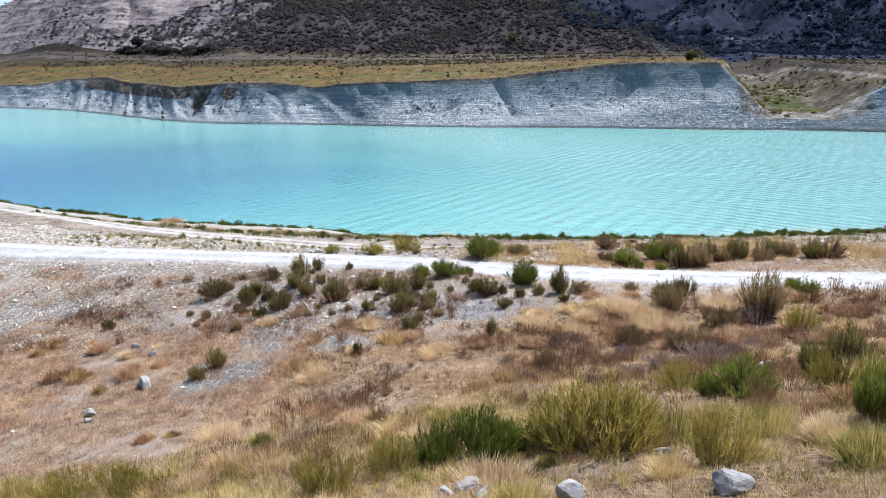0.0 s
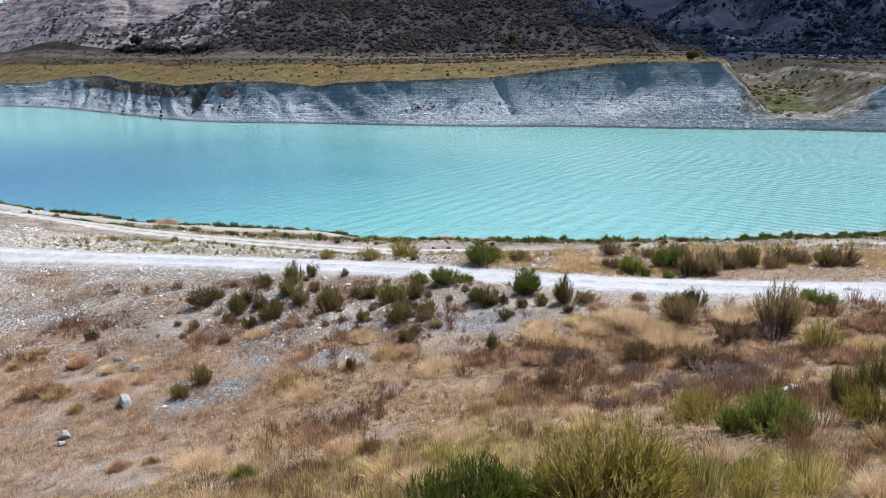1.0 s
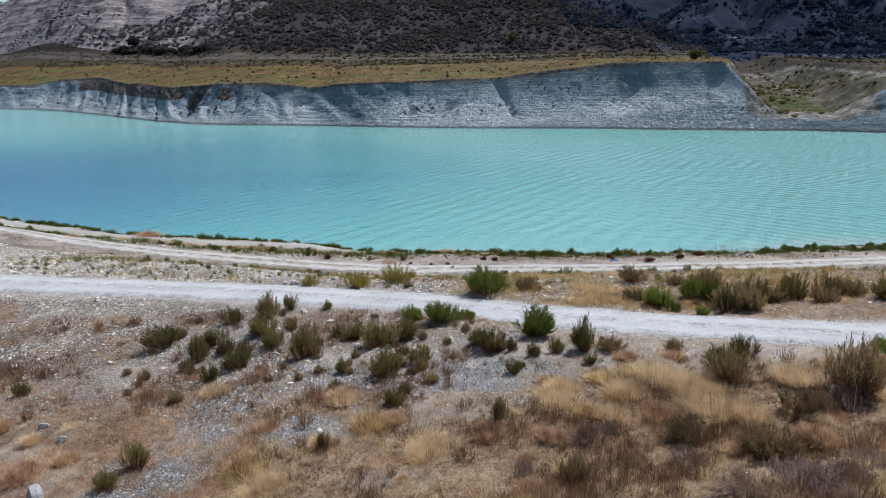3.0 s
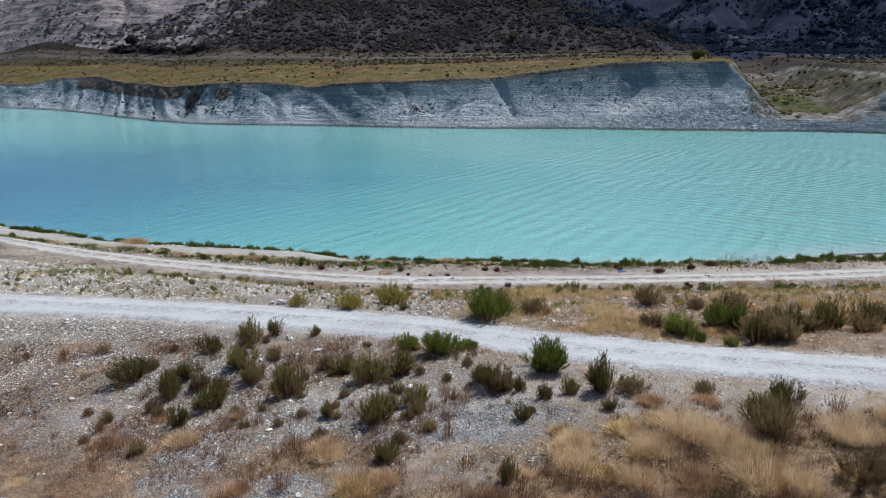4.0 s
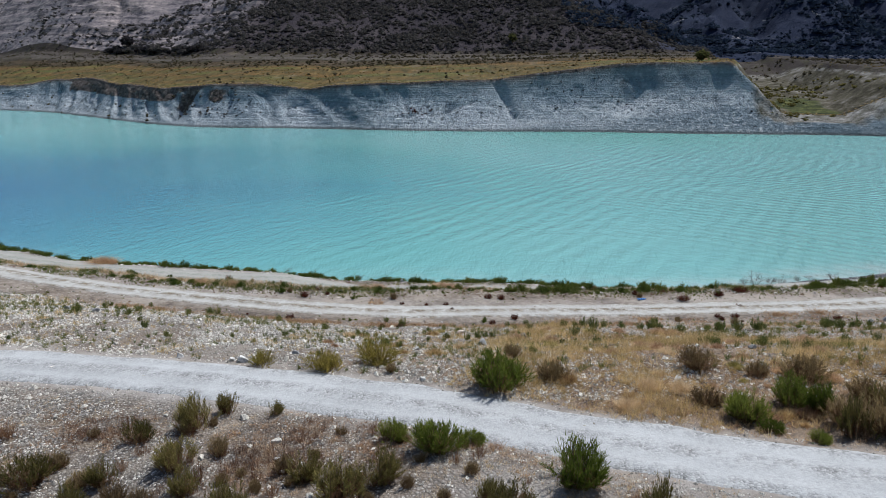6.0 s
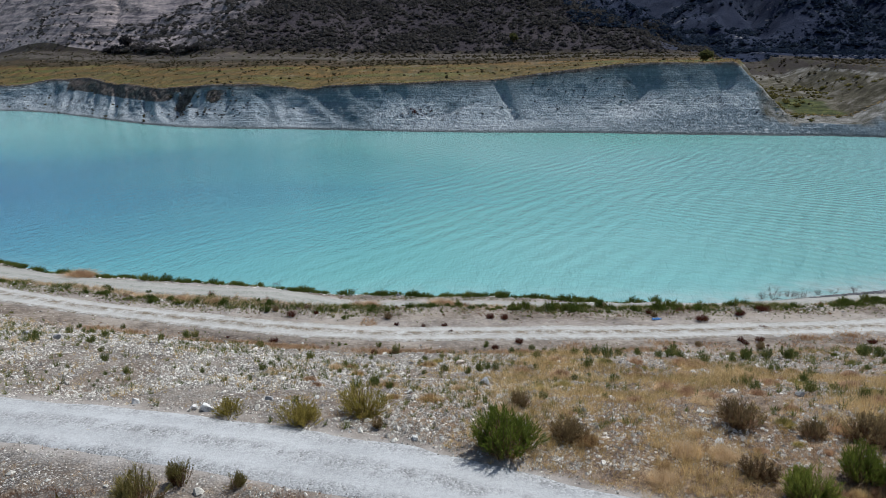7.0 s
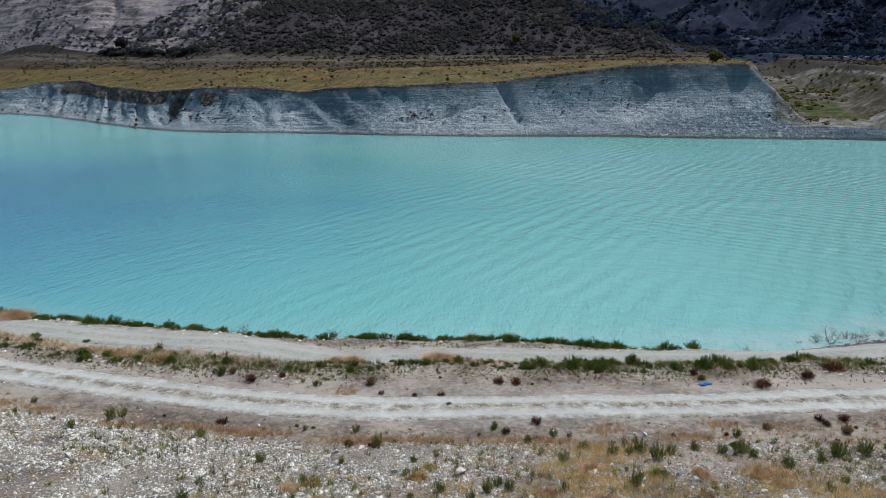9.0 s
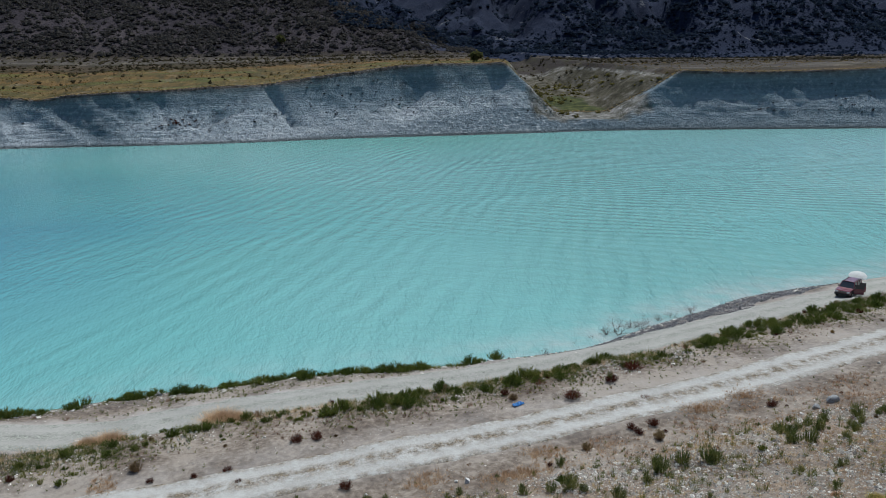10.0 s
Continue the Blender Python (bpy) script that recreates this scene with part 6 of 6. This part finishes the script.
# ---------------------------------------------------------------- single rocks
def rock(name, material, seed, label, cuts=9, deep=(0.19, 0.34)):
    """A boulder one metre long: a lump with flat broken faces and worn edges."""
    rng = random.Random(seed)
    bm = bmesh.new()
    bmesh.ops.create_icosphere(bm, subdivisions=3, radius=0.5)
    planes = []
    for _ in range(cuts):
        n = Vector((rng.gauss(0, 1), rng.gauss(0, 1), rng.gauss(0.2, 0.8))).normalized()
        planes.append((n, rng.uniform(*deep)))
    for v in bm.verts:
        for n, d in planes:
            over = v.co.dot(n) - d
            if over > 0:
                v.co -= n * over * 0.97
        v.co += v.co.normalized() * 0.025 * noise.noise(v.co * 7 + Vector((seed, 0, 0)))
        v.co.z *= 0.68
    me = bpy.data.meshes.new(name)
    bm.to_mesh(me)
    bm.free()
    me.materials.append(material)
    return tagged(new(name, me), label, "rock")


def rocks_at(kinds, spots, group):
    for k, (x, y, size) in enumerate(spots):
        m = pose(x, y, float(bank_z(x, y)) + 0.14 * size, 0, 0, RNG.uniform(0, 360)) @ Matrix.Diagonal((size, size * 0.85, size, 1))
        set_thing(kinds[k % len(kinds)], m, group)


grey = [rock("boulder", M_ROCK, s, "grey weathered limestone boulder half sunk in the ground", 12, (0.23, 0.38)) for s in (1, 2, 3)]
rocks_at(grey, [(-12.9, 15.4, 0.95), (-13.8, 12.8, 0.62), (-13.6, 12.2, 0.35), (1.3, -1.1, 0.62), (0.95, -1.3, 0.45), (1.55, -1.25, 0.42), (1.6, -0.8, 0.34), (2.85, -1.65, 0.6), (5.05, -1.95, 0.7), (5.6, 2.5, 0.25), (6.5, 4.2, 0.3), (5.6, 2.6, 0.22), (5.4, 2.2, 0.35), (-11.9, 28.1, 0.6), (13.6, 41.8, 0.5), (32.6, 64.0, 0.9), (31.0, 63.6, 0.7), (14.9, 85.6, 0.55), (-9.3, 41.6, 0.45), (0.3, 46.2, 0.85), (-27.9, 55.0, 0.8), (-30.5, 55.6, 0.6), (6.0, 2.8, 0.2), (4.9, 1.0, 0.34), (-16.0, 20.5, 0.45), (-14.6, 19.4, 0.5)], "boulders")
white = [rock("white_rock", M_WHITE, s, "bright white stone lying on the slope") for s in (5, 6, 7)]
rocks_at(white, [(-2.2, 27.0, 0.7), (-4.7, 19.0, 0.3), (10.4, 10.7, 0.6), (10.9, 11.2, 0.4), (10.1, 11.1, 0.3), (-11.7, 40.3, 0.8), (-12.3, 40.5, 0.6), (-11.2, 40.1, 0.4), (-7.5, 42.8, 0.38), (-2.3, 37.3, 0.38), (-15.3, 41.2, 0.6), (8.6, 36.6, 0.5), (12.7, 38.4, 0.34), (-3.2, 43.4, 0.45), (9.2, 49.2, 0.4), (-7.1, 47.6, 0.35), (8.7, 62.0, 0.5), (8.2, 62.2, 0.3), (29.7, 63.2, 0.4), (-6.4, 30.4, 0.4), (-5.9, 30.2, 0.35), (-6.9, 30.6, 0.3), (0.4, 45.0, 0.3), (5.2, 47.5, 0.35), (17.5, 44.5, 0.4), (20.2, 47.0, 0.45), (-4.6, 61.8, 0.3), (-3.2, 62.0, 0.28), (3.6, 62.6, 0.25)], "white stones")
spots = []
while len(spots) < 130:
    x, y = RNG.uniform(-34, 30), RNG.uniform(26, 62)
    z = zone(np.array(x), np.array(y))
    if RNG.random() < float(z["pale"]) ** 2 and abs(float(z["d1"])) > 2.4:
        spots.append((x, y, 0.18 + 0.3 * RNG.random() ** 2))
pale_stones = [rock("pale_rock", M_PALE, s, "pale grey broken stone on the slope", 8) for s in (15, 16, 17, 18)]
rocks_at(pale_stones, spots, "larger stones on the slope")
pink = [rock("pinkish_rock", M_PINK, 8, "smooth pinkish boulder on brown soil")]
rocks_at(pink, [(-1.4, 54.4, 0.8), (11.6, 52.6, 0.4)], "pinkish boulders")
dark = [rock("shore_rock", M_ROCK, s, "dark wet rock at the waterline") for s in (11, 12)]
rocks_at(dark, [(-9.6, 86.4, 0.7), (-26.6, 81.3, 0.7), (2.0, 86.2, 0.5), (-33.0, 82.0, 0.5), (6.8, 86.0, 0.4), (17.5, 86.0, 0.5), (-20.6, 81.6, 0.6)], "rocks at the waterline")

# ---------------------------------------------------------------- parked vehicle
M_PAINTWORK = plain("dark_red_paint", (0.15, 0.028, 0.042), 0.25, 0.0, 0.5, 0.8, 6.0, 0.15)
M_TRIM = plain("black_plastic", (0.02, 0.02, 0.022), 0.6)
M_TYRE = plain("tyre_rubber", (0.022, 0.021, 0.02), 0.85)
M_RIM = plain("dusty_alloy", (0.38, 0.37, 0.35), 0.4, 0.8)
M_GLASS = plain("dark_car_glass", (0.03, 0.035, 0.04), 0.08, 0.0, 0.6, 0.5)
M_LAMP = plain("headlamp_glass", (0.62, 0.63, 0.64), 0.12, 0.0, 0.6, 0.4)
M_SHADE = plain("white_canvas", (0.80, 0.80, 0.78), 0.8)
M_POLE = plain("grey_metal_pole", (0.45, 0.45, 0.44), 0.4, 0.8)
M_BLUE = plain("blue_plastic_sheet", (0.03, 0.16, 0.42), 0.45, 0.0, 0.5, 0.0, 12.0, 0.35)


def slab(bm, centre, size, bevel=0.02):
    """A box with rounded edges, added to bm."""
    made = bmesh.ops.create_cube(bm, size=1, matrix=Matrix.Translation(centre) @ Matrix.Diagonal((*size, 1)))["verts"]
    if bevel:
        edges = list({e for v in made for e in v.link_edges})
        bmesh.ops.bevel(bm, geom=edges, offset=bevel, segments=2, affect="EDGES", profile=0.6)
    return made


def loft(bm, outline, width, top_width=None):
    """A body from a side outline of (x, z), drawn across the width; top_width narrows it towards the top."""
    zs = [z for _, z in outline]
    lo, hi = min(zs), max(zs)
    rows = []
    for s in (-1, 1):
        rows.append([bm.verts.new((x, s * 0.5 * (width + ((top_width or width) - width) * (z - lo) / (hi - lo)), z)) for x, z in outline])
    n = len(outline)
    for i in range(n):
        j = (i + 1) % n
        bm.faces.new((rows[0][i], rows[0][j], rows[1][j], rows[1][i]))
    bm.faces.new(rows[0][::-1])
    bm.faces.new(rows[1])
    bmesh.ops.recalc_face_normals(bm, faces=bm.faces)


def soften(bm, offset):
    sharp = [e for e in bm.edges if len(e.link_faces) == 2 and e.calc_face_angle() > 0.3]
    bmesh.ops.bevel(bm, geom=sharp, offset=offset, segments=2, affect="EDGES", profile=0.6)


def off_roader(m):
    """A boxy off-road estate car; x is forward, the origin on the ground."""
    car = tagged(new("car"), "dark red off-road car with an open door, parked by the water", "car")
    car.matrix_basis = m
    bm = bmesh.new()
    loft(bm, [(2.05, 0.42), (2.12, 0.55), (2.10, 0.86), (1.95, 0.98), (0.85, 1.08), (-2.02, 1.08), (-2.08, 0.95), (-2.08, 0.45), (-1.9, 0.36), (1.9, 0.36)], 1.72, 1.66)
    soften(bm, 0.035)
    body = part("body", bm, M_PAINTWORK, car)
    bm = bmesh.new()
    loft(bm, [(0.92, 1.06), (0.28, 1.66), (-1.86, 1.70), (-2.03, 1.06)], 1.62, 1.34)
    soften(bm, 0.03)
    cabin = part("cabin", bm, M_GLASS, car, "dark glass cabin")
    bm = bmesh.new()
    slab(bm, (-0.80, 0, 1.715), (2.2, 1.36, 0.06), 0.025)
    part("roof", bm, M_PAINTWORK, car)
    for s in (-1, 1):
        bm = bmesh.new()
        slab(bm, (-0.8, s * 0.56, 1.79), (1.7, 0.04, 0.04), 0.01)
        part("roof_rail", bm, M_TRIM, car, "black roof rail")
        for x0, x1 in ((0.86, 0.26), (-0.42, -0.48), (-1.30, -1.34), (-1.96, -1.82)):
            bm = bmesh.new()
            low, high = Vector((x0, s * 0.80, 1.06)), Vector((x1, s * 0.68, 1.70))
            mm = look(low, high) @ Matrix.Translation((0, 0, -(high - low).length / 2))
            bmesh.ops.create_cube(bm, size=1, matrix=mm @ Matrix.Diagonal((0.07, 0.06, (high - low).length, 1)))
            part("pillar", bm, M_PAINTWORK, car)
        bm = bmesh.new()
        slab(bm, (0.62, s * 0.95, 1.14), (0.14, 0.2, 0.16), 0.03)
        part("mirror", bm, M_TRIM, car, "black door mirror")
        bm = bmesh.new()
        slab(bm, (2.09, s * 0.64, 0.80), (0.07, 0.34, 0.2), 0.03)
        part("headlight", bm, M_LAMP, car, "clear headlight")
        bm = bmesh.new()
        slab(bm, (-2.08, s * 0.74, 0.86), (0.05, 0.14, 0.34), 0.02)
        part("tail_light", bm, plain("tail_lamp_red", (0.3, 0.01, 0.01), 0.2), car, "red tail light")
        bm = bmesh.new()
        slab(bm, (0, s * 0.87, 0.42), (2.1, 0.06, 0.1), 0.02)
        part("side_sill", bm, M_TRIM, car, "black side sill")
    bm = bmesh.new()
    slab(bm, (2.12, 0, 0.80), (0.05, 0.86, 0.18), 0.02)
    grille = part("grille", bm, M_TRIM, car, "black radiator grille")
    for k in range(4):
        bm = bmesh.new()
        slab(bm, (2.15, 0, 0.74 + 0.04 * k), (0.02, 0.8, 0.012), 0)
        part("grille_bar", bm, M_RIM, grille, "dull metal bar")
    for x, name in ((2.14, "front_bumper"), (-2.12, "rear_bumper")):
        bm = bmesh.new()
        slab(bm, (x, 0, 0.52), (0.16, 1.7, 0.22), 0.05)
        part(name, bm, M_TRIM, car, "black plastic bumper")
    for x in (1.32, -1.30):
        for s in (-1, 1):
            bm = bmesh.new()
            bmesh.ops.create_cone(bm, cap_ends=True, segments=24, radius1=0.36, radius2=0.36, depth=0.22, matrix=pose(x, s * 0.78, 0.36, 90))
            soften(bm, 0.04)
            wheel = part("wheel", bm, M_TYRE, car, "black tyre")
            bm = bmesh.new()
            bmesh.ops.create_cone(bm, cap_ends=True, segments=20, radius1=0.22, radius2=0.2, depth=0.04, matrix=pose(x, s * 0.90, 0.36, 90))
            part("rim", bm, M_RIM, wheel, "dusty alloy rim")
            bm = bmesh.new()
            slab(bm, (x, s * 0.85, 0.76), (0.92, 0.1, 0.07), 0.03)
            part("wheel_arch", bm, M_TRIM, car, "black wheel arch")
    # the open doors of the left side
    for hinge, length, swing, name in ((0.78, 1.05, 62, "front_door"), (-0.42, 0.9, 55, "rear_door")):
        turn = pose(hinge, 0.85, 0, 0, 0, -swing)
        bm = bmesh.new()
        slab(bm, (-length / 2, 0.03, 0.74), (length, 0.08, 0.66), 0.025)
        bmesh.ops.transform(bm, matrix=turn, verts=bm.verts)
        door = part(name, bm, M_PAINTWORK, car, "dark red door standing open")
        bm = bmesh.new()
        slab(bm, (-length / 2 - 0.06, 0.02, 1.32), (length * 0.82, 0.03, 0.52), 0.01)
        bmesh.ops.transform(bm, matrix=turn, verts=bm.verts)
        part("door_window", bm, M_GLASS, door, "dark door glass")
        bm = bmesh.new()
        slab(bm, (-length * 0.85, 0.09, 0.95), (0.16, 0.03, 0.04), 0.01)
        bmesh.ops.transform(bm, matrix=turn, verts=bm.verts)
        part("door_handle", bm, M_TRIM, door, "black door handle")
    bm = bmesh.new()
    slab(bm, (0.62, 0, 1.02), (0.2, 1.5, 0.04), 0.01)
    part("wiper_panel", bm, M_TRIM, car)
    return car


CAR_X, CAR_Y = 57.6, 88.7
off_roader(pose(CAR_X, CAR_Y, float(bank_z(CAR_X, CAR_Y)) + 0.05, 0, 0, 208) @ Matrix.Scale(0.85, 4))


def parasol(x, y, tilt, turn):
    """A tilted beach parasol stuck into the ground."""
    root = tagged(new("beach_umbrella"), "white canvas beach umbrella leaning beside the car", "umbrella")
    root.matrix_basis = pose(x, y, float(bank_z(x, y)) - 0.1) @ Matrix.Scale(0.98, 4)
    bm = bmesh.new()
    bmesh.ops.create_cone(bm, cap_ends=True, segments=10, radius1=0.018, radius2=0.018, depth=1.75, matrix=pose(0, 0, 0.875))
    part("pole", bm, M_POLE, root, "thin metal pole")
    head = pose(0, 0, 1.62, 0, 0, turn) @ pose(0, 0, 0, tilt)
    bm = bmesh.new()
    top = bm.verts.new((0, 0, 0.22))
    rings = []
    for r, z in ((0.32, 0.18), (0.68, 0.08), (0.92, -0.03)):
        rings.append([bm.verts.new((r * math.cos(a * math.pi / 8) * (1 if a % 2 == 0 else 0.965), r * math.sin(a * math.pi / 8) * (1 if a % 2 == 0 else 0.965), z)) for a in range(16)])
    for a in range(16):
        b = (a + 1) % 16
        bm.faces.new((top, rings[0][a], rings[0][b]))
        for k in (0, 1):
            bm.faces.new((rings[k][a], rings[k + 1][a], rings[k + 1][b], rings[k][b]))
    bmesh.ops.solidify(bm, geom=bm.faces[:], thickness=0.01)
    bmesh.ops.transform(bm, matrix=head, verts=bm.verts)
    canopy = part("canopy", bm, M_SHADE, root)
    for a in range(8):
        bm = bmesh.new()
        q = a * math.pi / 4
        tip = Vector((0.88 * math.cos(q), 0.88 * math.sin(q), -0.04))
        mm = look((0, 0, 0.17), tip) @ Matrix.Translation((0, 0, -tip.length / 2))
        bmesh.ops.create_cube(bm, size=1, matrix=head @ mm @ Matrix.Diagonal((0.012, 0.012, tip.length, 1)))
        part("rib", bm, M_POLE, canopy, "thin metal rib")


parasol(60.4, 90.5, 20, -40)


def crumpled_sheet(x, y):
    """A blown scrap of plastic, folded up on the soil."""
    bm = bmesh.new()
    bmesh.ops.create_grid(bm, x_segments=14, y_segments=8, size=0.5)
    for v in bm.verts:
        n = noise.noise(v.co * 5) + 0.6 * noise.noise(v.co * 11)
        v.co = Vector((v.co.x * 0.75 + 0.05 * n, v.co.y * 0.4, 0.06 + 0.10 * n + 0.05 * abs(v.co.x)))
    bmesh.ops.solidify(bm, geom=bm.faces[:], thickness=0.012)
    me = bpy.data.meshes.new("plastic_sheet")
    bm.to_mesh(me)
    bm.free()
    me.materials.append(M_BLUE)
    ob = tagged(new("plastic_sheet", me), "crumpled bright blue plastic sheet lying on bare soil", "litter")
    ob.matrix_basis = pose(x, y, float(bank_z(x, y)), 0, 0, 15)


crumpled_sheet(14.4, 70.1)
